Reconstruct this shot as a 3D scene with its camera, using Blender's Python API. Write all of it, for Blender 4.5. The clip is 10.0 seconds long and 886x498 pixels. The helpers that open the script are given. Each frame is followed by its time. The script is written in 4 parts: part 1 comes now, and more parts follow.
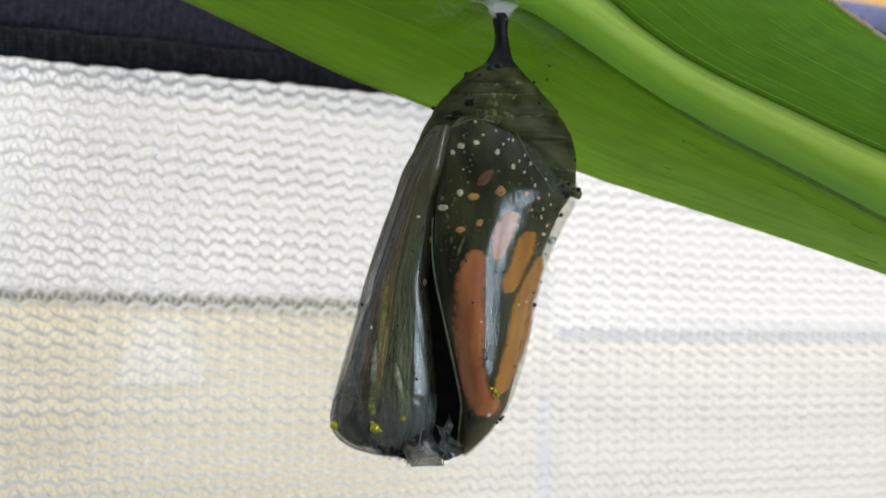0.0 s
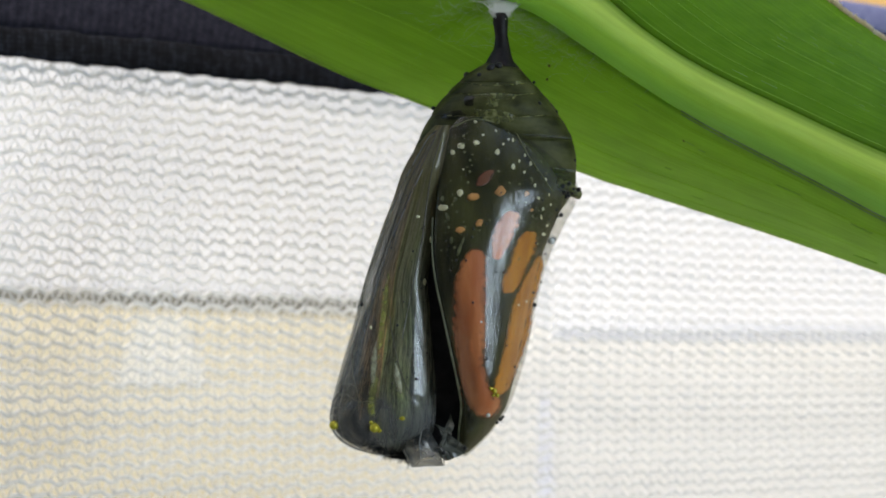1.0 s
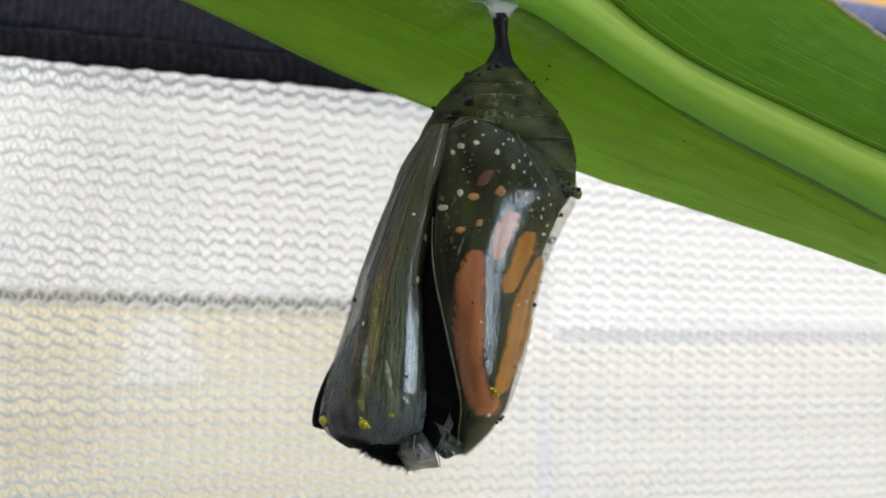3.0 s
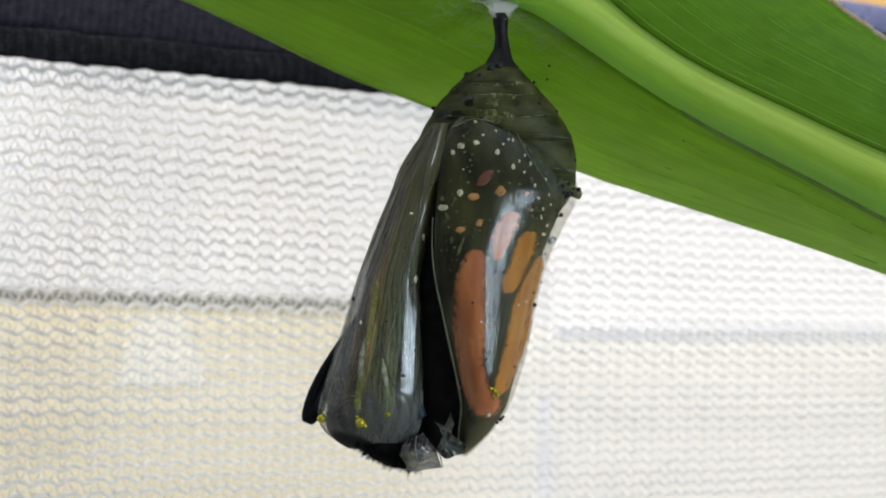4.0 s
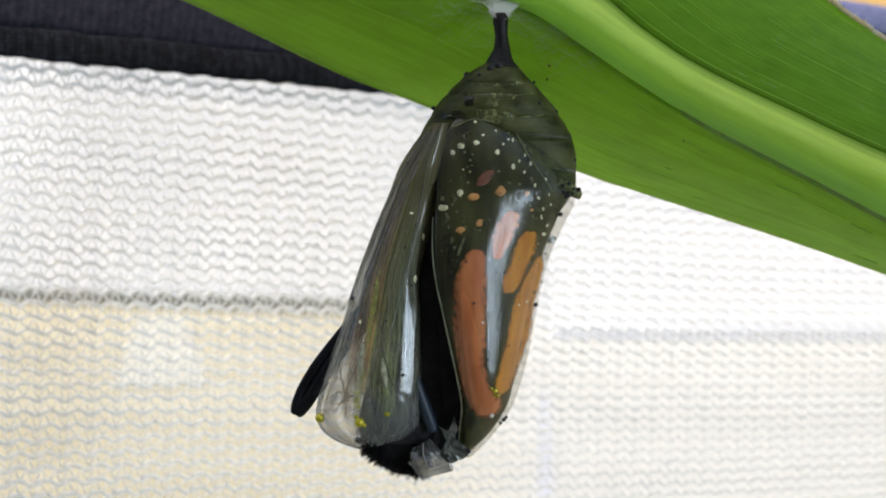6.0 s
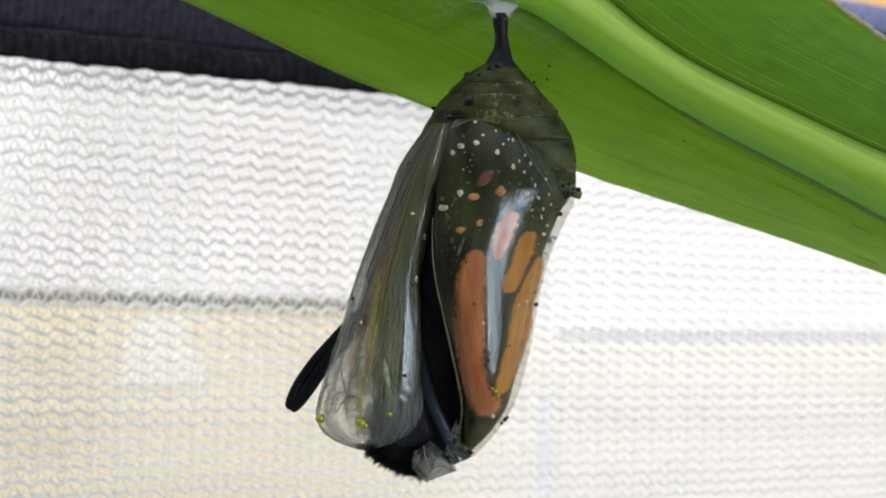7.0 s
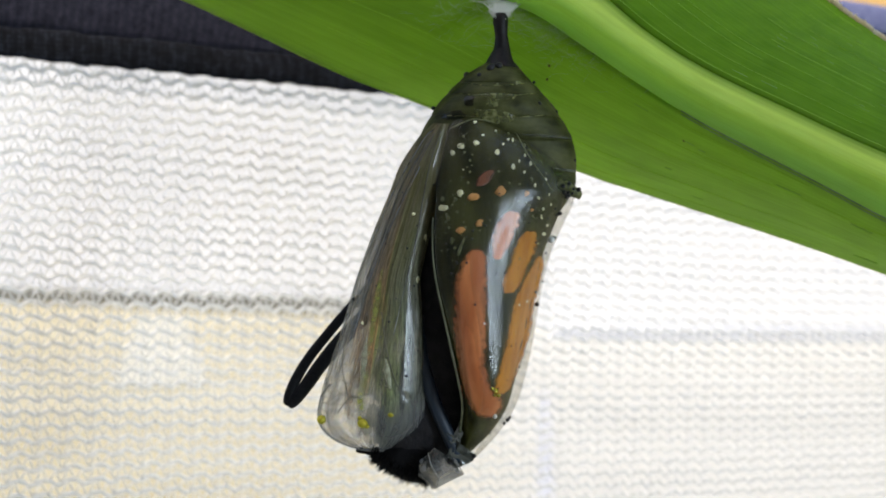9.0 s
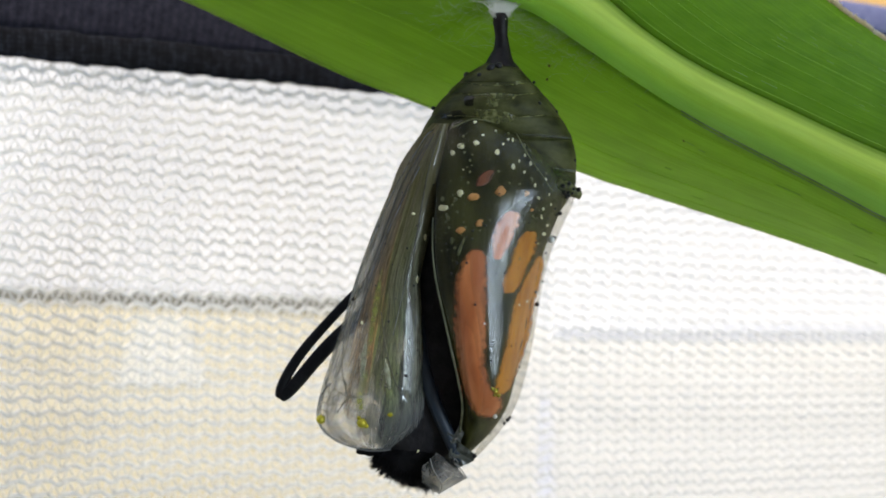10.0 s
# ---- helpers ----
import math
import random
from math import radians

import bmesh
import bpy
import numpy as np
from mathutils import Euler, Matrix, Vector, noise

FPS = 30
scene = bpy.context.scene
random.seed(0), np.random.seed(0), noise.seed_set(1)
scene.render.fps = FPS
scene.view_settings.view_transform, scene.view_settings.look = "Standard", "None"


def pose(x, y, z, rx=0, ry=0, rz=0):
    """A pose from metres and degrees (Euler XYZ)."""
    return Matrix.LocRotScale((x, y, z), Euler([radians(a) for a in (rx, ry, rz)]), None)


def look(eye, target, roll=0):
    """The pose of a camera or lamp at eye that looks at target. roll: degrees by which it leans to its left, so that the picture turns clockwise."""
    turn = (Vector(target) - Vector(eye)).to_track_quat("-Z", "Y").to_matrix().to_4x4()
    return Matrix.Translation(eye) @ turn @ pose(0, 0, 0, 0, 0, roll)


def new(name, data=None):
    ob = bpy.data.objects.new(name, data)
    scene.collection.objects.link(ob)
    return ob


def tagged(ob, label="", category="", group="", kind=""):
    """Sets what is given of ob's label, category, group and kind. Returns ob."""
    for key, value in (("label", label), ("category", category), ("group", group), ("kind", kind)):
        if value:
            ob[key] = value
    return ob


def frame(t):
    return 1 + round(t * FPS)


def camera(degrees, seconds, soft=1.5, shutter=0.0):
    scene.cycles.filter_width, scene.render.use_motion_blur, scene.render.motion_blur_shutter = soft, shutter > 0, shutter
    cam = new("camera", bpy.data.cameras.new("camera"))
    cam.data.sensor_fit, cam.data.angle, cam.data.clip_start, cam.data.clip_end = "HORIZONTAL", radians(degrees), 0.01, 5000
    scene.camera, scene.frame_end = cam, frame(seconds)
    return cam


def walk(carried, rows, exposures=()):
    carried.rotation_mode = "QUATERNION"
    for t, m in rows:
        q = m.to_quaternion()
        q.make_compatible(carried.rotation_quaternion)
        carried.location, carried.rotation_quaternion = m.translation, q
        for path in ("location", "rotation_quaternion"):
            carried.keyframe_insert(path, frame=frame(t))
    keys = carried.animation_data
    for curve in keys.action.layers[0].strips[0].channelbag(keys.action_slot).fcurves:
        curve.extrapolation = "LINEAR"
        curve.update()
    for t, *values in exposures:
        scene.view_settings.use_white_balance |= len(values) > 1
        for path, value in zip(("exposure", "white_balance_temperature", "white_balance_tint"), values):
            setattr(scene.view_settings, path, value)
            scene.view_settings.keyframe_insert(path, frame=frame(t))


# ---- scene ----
# The chrysalis hangs in the plane y = 0; the camera stands DIST before it.
DIST = 0.0786
cam = camera(40, 10.0, soft=1.7)
cam.data.dof.use_dof = True
cam.data.dof.focus_distance, cam.data.dof.aperture_fstop = DIST - 0.002, 60
EYE = pose(0, -DIST, 0, 90, 0, 0)
walk(cam, [(0.0, EYE), (10.0, EYE)], exposures=[(0.0, 0.91, 7080, 12), (4.2, 0.94, 7080, 12), (5.5, 1.04, 7080, 13), (10.0, 1.05, 7080, 13)])

# ---- world and light ----
SUN_AZ, SUN_EL = radians(-150), radians(60)
world = bpy.data.worlds.new("sky")
scene.world = world
world.use_nodes = True
sky = world.node_tree.nodes.new("ShaderNodeTexSky")
sky.sky_type, sky.sun_disc = "NISHITA", False
sky.sun_elevation, sky.sun_rotation = SUN_EL, SUN_AZ
background = world.node_tree.nodes["Background"]
background.inputs["Strength"].default_value = 0.13
world.node_tree.links.new(sky.outputs[0], background.inputs["Color"])
sun_data = bpy.data.lights.new("sun", "SUN")
sun_data.energy, sun_data.angle, sun_data.color = 2.3, radians(0.6), (1.0, 0.95, 0.87)
sun = new("sun", sun_data)
sun_from = Vector((math.sin(SUN_AZ) * math.cos(SUN_EL), math.cos(SUN_AZ) * math.cos(SUN_EL), math.sin(SUN_EL)))
sun.matrix_world = look(sun_from * 8, (0, 0, 0))
door_light = bpy.data.lights.new("window_daylight", "AREA")
door_light.shape, door_light.size, door_light.size_y = "RECTANGLE", 0.32, 1.05
door_light.energy, door_light.color = 21.0, (0.60, 0.79, 1.0)
door_lamp = new("window_daylight", door_light)
door_lamp.matrix_world = look((1.72, -1.6, 0.25), (0, -1.0, 0.25))

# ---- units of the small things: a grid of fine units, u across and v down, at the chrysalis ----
U = DIST * 2 * math.tan(radians(20)) / 1568
GROUND = -0.3


def at(u, v, y=0.0):
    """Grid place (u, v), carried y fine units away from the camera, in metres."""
    k = 1 + y * U / DIST
    return Vector(((u - 784) * U * k, y * U, (441 - v) * U * k))


# ---- materials ----
def mat(name, base=(0.5, 0.5, 0.5), rough=0.5, second=None, scale=400.0, detail=4.0, bump=0.0, bump_scale=2500.0,
        stretch=(1, 1, 1), metal=0.0, spec=0.5):
    m = bpy.data.materials.new(name)
    m.use_nodes = True
    n, l = m.node_tree.nodes, m.node_tree.links
    b = n["Principled BSDF"]
    b.inputs["Base Color"].default_value = (*base, 1)
    b.inputs["Roughness"].default_value = rough
    b.inputs["Metallic"].default_value = metal
    b.inputs["Specular IOR Level"].default_value = spec
    co = n.new("ShaderNodeTexCoord")
    mp = n.new("ShaderNodeMapping")
    mp.inputs["Scale"].default_value = stretch
    l.new(co.outputs["Object"], mp.inputs["Vector"])
    if second:
        t = n.new("ShaderNodeTexNoise")
        t.inputs["Scale"].default_value, t.inputs["Detail"].default_value = scale, detail
        l.new(mp.outputs[0], t.inputs["Vector"])
        r = n.new("ShaderNodeValToRGB")
        r.color_ramp.elements[0].position, r.color_ramp.elements[1].position = 0.35, 0.65
        r.color_ramp.elements[0].color, r.color_ramp.elements[1].color = (*base, 1), (*second, 1)
        l.new(t.outputs["Fac"], r.inputs["Fac"])
        l.new(r.outputs["Color"], b.inputs["Base Color"])
    if bump:
        t2 = n.new("ShaderNodeTexNoise")
        t2.inputs["Scale"].default_value, t2.inputs["Detail"].default_value = bump_scale, 6
        l.new(mp.outputs[0], t2.inputs["Vector"])
        bp = n.new("ShaderNodeBump")
        bp.inputs["Strength"].default_value, bp.inputs["Distance"].default_value = bump, 0.4 / bump_scale
        l.new(t2.outputs["Fac"], bp.inputs["Height"])
        l.new(bp.outputs[0], b.inputs["Normal"])
    return m


def film_mat(name, tint, second, clear, clear_second, scale, stretch, rough=0.12, bump=0.15, gloss=1.0, see=(1, 1, 1), most=0.036, fine=7000):
    """A thin shell that lets light straight through in part, with a gloss on top."""
    m = bpy.data.materials.new(name)
    m.use_nodes = True
    n, l = m.node_tree.nodes, m.node_tree.links
    n.remove(n["Principled BSDF"])
    out = n["Material Output"]
    co = n.new("ShaderNodeTexCoord")
    mp = n.new("ShaderNodeMapping")
    mp.inputs["Scale"].default_value = stretch
    l.new(co.outputs["Object"], mp.inputs["Vector"])
    t = n.new("ShaderNodeTexNoise")
    t.inputs["Scale"].default_value, t.inputs["Detail"].default_value = scale, 5
    l.new(mp.outputs[0], t.inputs["Vector"])
    ramp = n.new("ShaderNodeValToRGB")
    ramp.color_ramp.elements[0].position, ramp.color_ramp.elements[1].position = 0.35, 0.65
    ramp.color_ramp.elements[0].color, ramp.color_ramp.elements[1].color = (*tint, 1), (*second, 1)
    l.new(t.outputs["Fac"], ramp.inputs["Fac"])
    t2 = n.new("ShaderNodeTexNoise")
    t2.inputs["Scale"].default_value, t2.inputs["Detail"].default_value = scale * 0.7, 3
    mp2 = n.new("ShaderNodeMapping")
    mp2.inputs["Scale"].default_value, mp2.inputs["Location"].default_value = stretch, (0.3, 0.7, 0.1)
    l.new(co.outputs["Object"], mp2.inputs["Vector"])
    l.new(mp2.outputs[0], t2.inputs["Vector"])
    amount = n.new("ShaderNodeMapRange")
    amount.inputs["From Min"].default_value, amount.inputs["From Max"].default_value = 0.35, 0.65
    amount.inputs["To Min"].default_value, amount.inputs["To Max"].default_value = clear, clear_second
    l.new(t2.outputs["Fac"], amount.inputs["Value"])
    dif, tra, trl, gls = (n.new("ShaderNodeBsdf" + k) for k in ("Diffuse", "Transparent", "Translucent", "Glossy"))
    tra.inputs["Color"].default_value = (*see, 1)
    l.new(ramp.outputs["Color"], dif.inputs["Color"])
    l.new(ramp.outputs["Color"], trl.inputs["Color"])
    body = n.new("ShaderNodeMixShader")
    body.inputs[0].default_value = 0.4
    l.new(dif.outputs[0], body.inputs[1])
    l.new(trl.outputs[0], body.inputs[2])
    mix = n.new("ShaderNodeMixShader")
    l.new(amount.outputs[0], mix.inputs[0])
    l.new(body.outputs[0], mix.inputs[1])
    l.new(tra.outputs[0], mix.inputs[2])
    gls.inputs["Roughness"].default_value = rough
    bt = n.new("ShaderNodeTexNoise")
    bt.inputs["Scale"].default_value, bt.inputs["Detail"].default_value = fine, 4
    l.new(co.outputs["Object"], bt.inputs["Vector"])
    bp = n.new("ShaderNodeBump")
    bp.inputs["Strength"].default_value, bp.inputs["Distance"].default_value = bump, 0.00006
    l.new(bt.outputs["Fac"], bp.inputs["Height"])
    l.new(bp.outputs[0], gls.inputs["Normal"])
    fr = n.new("ShaderNodeFresnel")
    fr.inputs["IOR"].default_value = 1.5
    k = n.new("ShaderNodeMath")
    k.operation = "MULTIPLY"
    k.inputs[1].default_value = gloss
    l.new(fr.outputs[0], k.inputs[0])
    cap = n.new("ShaderNodeMath")
    cap.operation = "MINIMUM"
    cap.inputs[1].default_value = most
    l.new(k.outputs[0], cap.inputs[0])
    top = n.new("ShaderNodeMixShader")
    l.new(cap.outputs[0], top.inputs[0])
    l.new(mix.outputs[0], top.inputs[1])
    l.new(gls.outputs[0], top.inputs[2])
    l.new(top.outputs[0], out.inputs["Surface"])
    return m


def leaf_mat(name, dark, light, glow, through_share=0.55, rough=0.4):
    """Leaf tissue with fine veins along the blade; light comes through it."""
    m = bpy.data.materials.new(name)
    m.use_nodes = True
    n, l = m.node_tree.nodes, m.node_tree.links
    b = n["Principled BSDF"]
    b.inputs["Roughness"].default_value = rough
    b.inputs["Specular IOR Level"].default_value = 0.15
    co = n.new("ShaderNodeUVMap")
    co.uv_map = "blade"
    mp = n.new("ShaderNodeMapping")
    mp.inputs["Scale"].default_value = (1.0, 62, 1)
    l.new(co.outputs[0], mp.inputs["Vector"])
    t = n.new("ShaderNodeTexNoise")
    t.inputs["Scale"].default_value, t.inputs["Detail"].default_value = 1.0, 5
    l.new(mp.outputs[0], t.inputs["Vector"])
    mp2 = n.new("ShaderNodeMapping")
    mp2.inputs["Scale"].default_value = (5, 9, 1)
    l.new(co.outputs[0], mp2.inputs["Vector"])
    t2 = n.new("ShaderNodeTexNoise")
    t2.inputs["Scale"].default_value, t2.inputs["Detail"].default_value = 1.0, 6
    l.new(mp2.outputs[0], t2.inputs["Vector"])
    add = n.new("ShaderNodeMath")
    add.operation = "MULTIPLY_ADD"
    add.inputs[1].default_value = 0.46
    l.new(t2.outputs["Fac"], add.inputs[0])
    half = n.new("ShaderNodeMath")
    half.operation = "MULTIPLY"
    half.inputs[1].default_value = 0.54
    l.new(t.outputs["Fac"], half.inputs[0])
    l.new(half.outputs[0], add.inputs[2])
    r = n.new("ShaderNodeValToRGB")
    r.color_ramp.elements[0].position, r.color_ramp.elements[1].position = 0.32, 0.70
    r.color_ramp.elements[0].color, r.color_ramp.elements[1].color = (*dark, 1), (*light, 1)
    l.new(add.outputs[0], r.inputs["Fac"])
    l.new(r.outputs["Color"], b.inputs["Base Color"])
    bp = n.new("ShaderNodeBump")
    bp.inputs["Strength"].default_value, bp.inputs["Distance"].default_value = 0.35, 0.0002
    l.new(t.outputs["Fac"], bp.inputs["Height"])
    l.new(bp.outputs[0], b.inputs["Normal"])
    trl = n.new("ShaderNodeBsdfTranslucent")
    tint = n.new("ShaderNodeMixRGB")
    tint.blend_type = "MULTIPLY"
    tint.inputs[0].default_value = 1.0
    tint.inputs[2].default_value = (*glow, 1)
    l.new(r.outputs["Color"], tint.inputs[1])
    l.new(tint.outputs[0], trl.inputs["Color"])
    mix = n.new("ShaderNodeMixShader")
    mix.inputs[0].default_value = through_share
    l.new(b.outputs[0], mix.inputs[1])
    l.new(trl.outputs[0], mix.inputs[2])
    l.new(mix.outputs[0], n["Material Output"].inputs["Surface"])
    return m


M_PATIO = mat("patio_stone", (0.36, 0.32, 0.20), 0.8, (0.43, 0.395, 0.275), 1.6, 6, 0.3, 60)
M_PALE_STONE = mat("pale_concrete", (0.475, 0.465, 0.42), 0.8, (0.545, 0.535, 0.49), 1.9, 6, 0.3, 60)


def sandy_edge(m, sand, x0, x1):
    """Beige sand lies thinner and thinner over the paving from its edge at x0 to x1."""
    n, l = m.node_tree.nodes, m.node_tree.links
    b = n["Principled BSDF"]
    co, sep = n.new("ShaderNodeTexCoord"), n.new("ShaderNodeSeparateXYZ")
    l.new(co.outputs["Object"], sep.inputs[0])
    t = n.new("ShaderNodeTexNoise")
    t.inputs["Scale"].default_value, t.inputs["Detail"].default_value = 3.0, 5
    l.new(co.outputs["Object"], t.inputs["Vector"])
    add = n.new("ShaderNodeMath")
    add.operation = "MULTIPLY_ADD"
    add.inputs[1].default_value = 0.16
    l.new(t.outputs["Fac"], add.inputs[0])
    l.new(sep.outputs["X"], add.inputs[2])
    share = n.new("ShaderNodeMapRange")
    share.interpolation_type = "SMOOTHSTEP"
    share.inputs["From Min"].default_value, share.inputs["From Max"].default_value = x0 + 0.08, x1 + 0.08
    l.new(add.outputs[0], share.inputs["Value"])
    mix = n.new("ShaderNodeMix")
    mix.data_type = "RGBA"
    mix.inputs["A"].default_value = (*sand, 1)
    l.new(b.inputs["Base Color"].links[0].from_socket, mix.inputs["B"])
    l.new(share.outputs[0], mix.inputs["Factor"])
    l.new(mix.outputs["Result"], b.inputs["Base Color"])


sandy_edge(M_PALE_STONE, (0.395, 0.357, 0.238), -0.12, 0.16)
M_SLAB = mat("white_slab", (0.39, 0.38, 0.30), 0.8, (0.45, 0.44, 0.37), 1.9, 6, 0.3, 60)
M_STUCCO = mat("white_stucco", (0.505, 0.515, 0.54), 0.85, (0.605, 0.615, 0.64), 0.7, 6, 0.4, 70)
M_WHITE = mat("white_paint", (0.76, 0.76, 0.77), 0.7, (0.82, 0.82, 0.83), 0.9, 5, 0.2, 60)
M_TRIM = mat("blue_grey_trim", (0.40, 0.42, 0.47), 0.7, (0.48, 0.50, 0.54), 6, 5, 0.2, 90)
M_SKIRT = mat("dark_skirting", (0.10, 0.10, 0.085), 0.7, (0.16, 0.16, 0.14), 8, 5, 0.2, 90)
M_WOOD = mat("honey_wood", (0.55, 0.33, 0.10), 0.6, (0.70, 0.46, 0.18), 9, 5, 0.3, 120, (1, 1, 8))
M_PORCH = mat("porch_paint", (0.16, 0.15, 0.135), 0.8, (0.20, 0.19, 0.17), 3, 5, 0.2, 80)
M_NET = mat("white_net_thread", (0.84, 0.84, 0.815), 0.6, (0.90, 0.90, 0.885), 900, 3, 0.3, 9000)


def backlit(m, colour, share):
    """Light from behind comes through the stuff in part."""
    n, l = m.node_tree.nodes, m.node_tree.links
    glow = n.new("ShaderNodeBsdfTranslucent")
    glow.inputs["Color"].default_value = (*colour, 1)
    mix = n.new("ShaderNodeMixShader")
    mix.inputs[0].default_value = share
    l.new(n["Principled BSDF"].outputs[0], mix.inputs[1])
    l.new(glow.outputs[0], mix.inputs[2])
    l.new(mix.outputs[0], n["Material Output"].inputs["Surface"])
    return mix


net_nodes, net_links = M_NET.node_tree.nodes, M_NET.node_tree.links
net_mix = backlit(M_NET, (0.97, 0.97, 0.95), 0.52)
net_clear = net_nodes.new("ShaderNodeBsdfTransparent")
net_top = net_nodes.new("ShaderNodeMixShader")
net_top.inputs[0].default_value = 0.30
net_links.new(net_mix.outputs[0], net_top.inputs[1])
net_links.new(net_clear.outputs[0], net_top.inputs[2])
net_links.new(net_top.outputs[0], net_nodes["Material Output"].inputs["Surface"])
M_NAVY = mat("navy_fabric", (0.022, 0.021, 0.032), 0.9, (0.040, 0.038, 0.055), 900, 5, 0.9, 4200, spec=0.12)


def woven(m, count, depth):
    """A dotted weave on a fabric."""
    n, l = m.node_tree.nodes, m.node_tree.links
    b = n["Principled BSDF"]
    co = n.new("ShaderNodeTexCoord")
    cell = n.new("ShaderNodeTexVoronoi")
    cell.inputs["Scale"].default_value, cell.inputs["Randomness"].default_value = count, 0.35
    l.new(co.outputs["Object"], cell.inputs["Vector"])
    rng_node = n.new("ShaderNodeMapRange")
    rng_node.inputs["From Min"].default_value, rng_node.inputs["From Max"].default_value = 0.1, 0.6
    rng_node.inputs["To Min"].default_value, rng_node.inputs["To Max"].default_value = 1.0 + depth, 1.0 - depth
    l.new(cell.outputs["Distance"], rng_node.inputs["Value"])
    mul = n.new("ShaderNodeVectorMath")
    mul.operation = "SCALE"
    l.new(b.inputs["Base Color"].links[0].from_socket, mul.inputs[0])
    l.new(rng_node.outputs[0], mul.inputs["Scale"])
    l.new(mul.outputs[0], b.inputs["Base Color"])


woven(M_NAVY, 3000, 0.4)
# lighter blue stands for sunlight on the top of the navy band
M_SUNLIT_NAVY = mat("sunlit_navy", (0.15, 0.16, 0.30), 0.9, (0.22, 0.23, 0.38), 900, 5, 0.9, 4200, spec=0.12)
M_HEM = mat("navy_hem_tape", (0.009, 0.0095, 0.012), 0.9, (0.017, 0.019, 0.026), 900, 5, 0.9, 4200, spec=0.12)
woven(M_HEM, 2300, 0.6)
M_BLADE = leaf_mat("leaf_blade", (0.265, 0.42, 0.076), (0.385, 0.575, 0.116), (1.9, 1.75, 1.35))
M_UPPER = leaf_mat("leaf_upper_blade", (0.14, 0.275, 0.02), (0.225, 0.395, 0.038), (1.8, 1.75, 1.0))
M_RIB = leaf_mat("leaf_midrib", (0.42, 0.66, 0.09), (0.57, 0.80, 0.18), (1.5, 1.3, 1.0), 0.5, 0.35)


def shade_graded(m, axis, stops):
    """Puts light and shade into a blade's colour, along (X) or across (Y) it."""
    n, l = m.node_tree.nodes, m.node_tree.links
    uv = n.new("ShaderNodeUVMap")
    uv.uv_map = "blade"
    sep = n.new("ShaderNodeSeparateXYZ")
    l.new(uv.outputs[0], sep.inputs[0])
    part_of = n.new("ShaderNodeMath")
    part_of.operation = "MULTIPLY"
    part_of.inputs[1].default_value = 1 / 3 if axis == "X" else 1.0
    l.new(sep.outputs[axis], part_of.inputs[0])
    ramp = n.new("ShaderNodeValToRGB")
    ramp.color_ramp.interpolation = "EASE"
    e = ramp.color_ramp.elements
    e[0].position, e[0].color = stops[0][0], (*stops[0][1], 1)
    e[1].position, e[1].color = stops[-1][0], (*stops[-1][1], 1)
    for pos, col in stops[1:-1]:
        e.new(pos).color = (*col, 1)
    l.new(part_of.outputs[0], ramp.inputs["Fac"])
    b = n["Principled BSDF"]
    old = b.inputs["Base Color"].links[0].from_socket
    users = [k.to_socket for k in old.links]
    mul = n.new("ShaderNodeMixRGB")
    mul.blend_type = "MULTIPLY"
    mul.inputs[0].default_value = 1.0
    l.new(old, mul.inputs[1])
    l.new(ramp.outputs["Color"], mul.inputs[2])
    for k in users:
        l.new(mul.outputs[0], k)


M_MID = leaf_mat("leaf_midrib_lit_crest", (0.56, 0.71, 0.18), (0.68, 0.85, 0.27), (1.7, 1.5, 1.2), 0.5, 0.35)
# crest lit and lower flank shaded by colour; upper edge fades into the blade
shade_graded(M_MID, "Y", ((0.0, (0.34, 0.45, 0.22)), (0.11, (0.72, 0.76, 0.6)), (0.20, (1.0, 1.0, 0.92)), (0.36, (0.96, 1.0, 0.92)), (0.58, (0.66, 0.84, 0.74)), (0.85, (0.52, 0.75, 0.70)), (1.0, (0.62, 0.82, 0.80))))
# left end of the blade, which gets less light, is darkened by colour
shade_graded(M_BLADE, "X", ((0.0, (0.70, 0.75, 0.58)), (0.28, (0.80, 0.84, 0.65)), (0.50, (1.0, 1.0, 1.0)), (0.75, (1.0, 1.0, 1.0))))
M_LINE = mat("rib_groove", (0.26, 0.36, 0.15), 0.6, (0.42, 0.50, 0.30), 900, 4)
M_RUST = mat("rusty_speck", (0.10, 0.04, 0.015), 0.7, (0.17, 0.08, 0.03), 3000, 4)
M_FLECK = mat("pale_fleck", (0.36, 0.56, 0.12), 0.8, (0.50, 0.68, 0.22), 1500, 4, spec=0.08)
M_DRY = mat("dry_leaf_edge", (0.58, 0.42, 0.24), 0.8, (0.92, 0.87, 0.72), 700, 5, 0.5, 5000)
backlit(M_DRY, (0.95, 0.80, 0.55), 0.55)
M_STALK = mat("black_stalk", (0.005, 0.004, 0.004), 0.5, (0.016, 0.011, 0.010), 900, 5, 0.6, 3000, spec=0.25)
M_ABDO = mat("olive_case", (0.026, 0.028, 0.008), 0.45, (0.095, 0.098, 0.036), 620, 8, 0.35, 2600, (1, 1, 1.6), spec=0.1)
M_RIDGE = mat("olive_ridge", (0.035, 0.04, 0.012), 0.5, (0.20, 0.21, 0.07), 1500, 6, 0.8, 3200)
M_PALE = mat("olive_speckle", (0.10, 0.11, 0.035), 0.5, (0.19, 0.20, 0.08), 2600, 5, 0.5, 4000)
M_WING = mat("folded_wing", (0.014, 0.014, 0.002), 0.7, (0.085, 0.084, 0.024), 620, 8, 0.5, 3000, (1, 1, 0.4), spec=0.08)
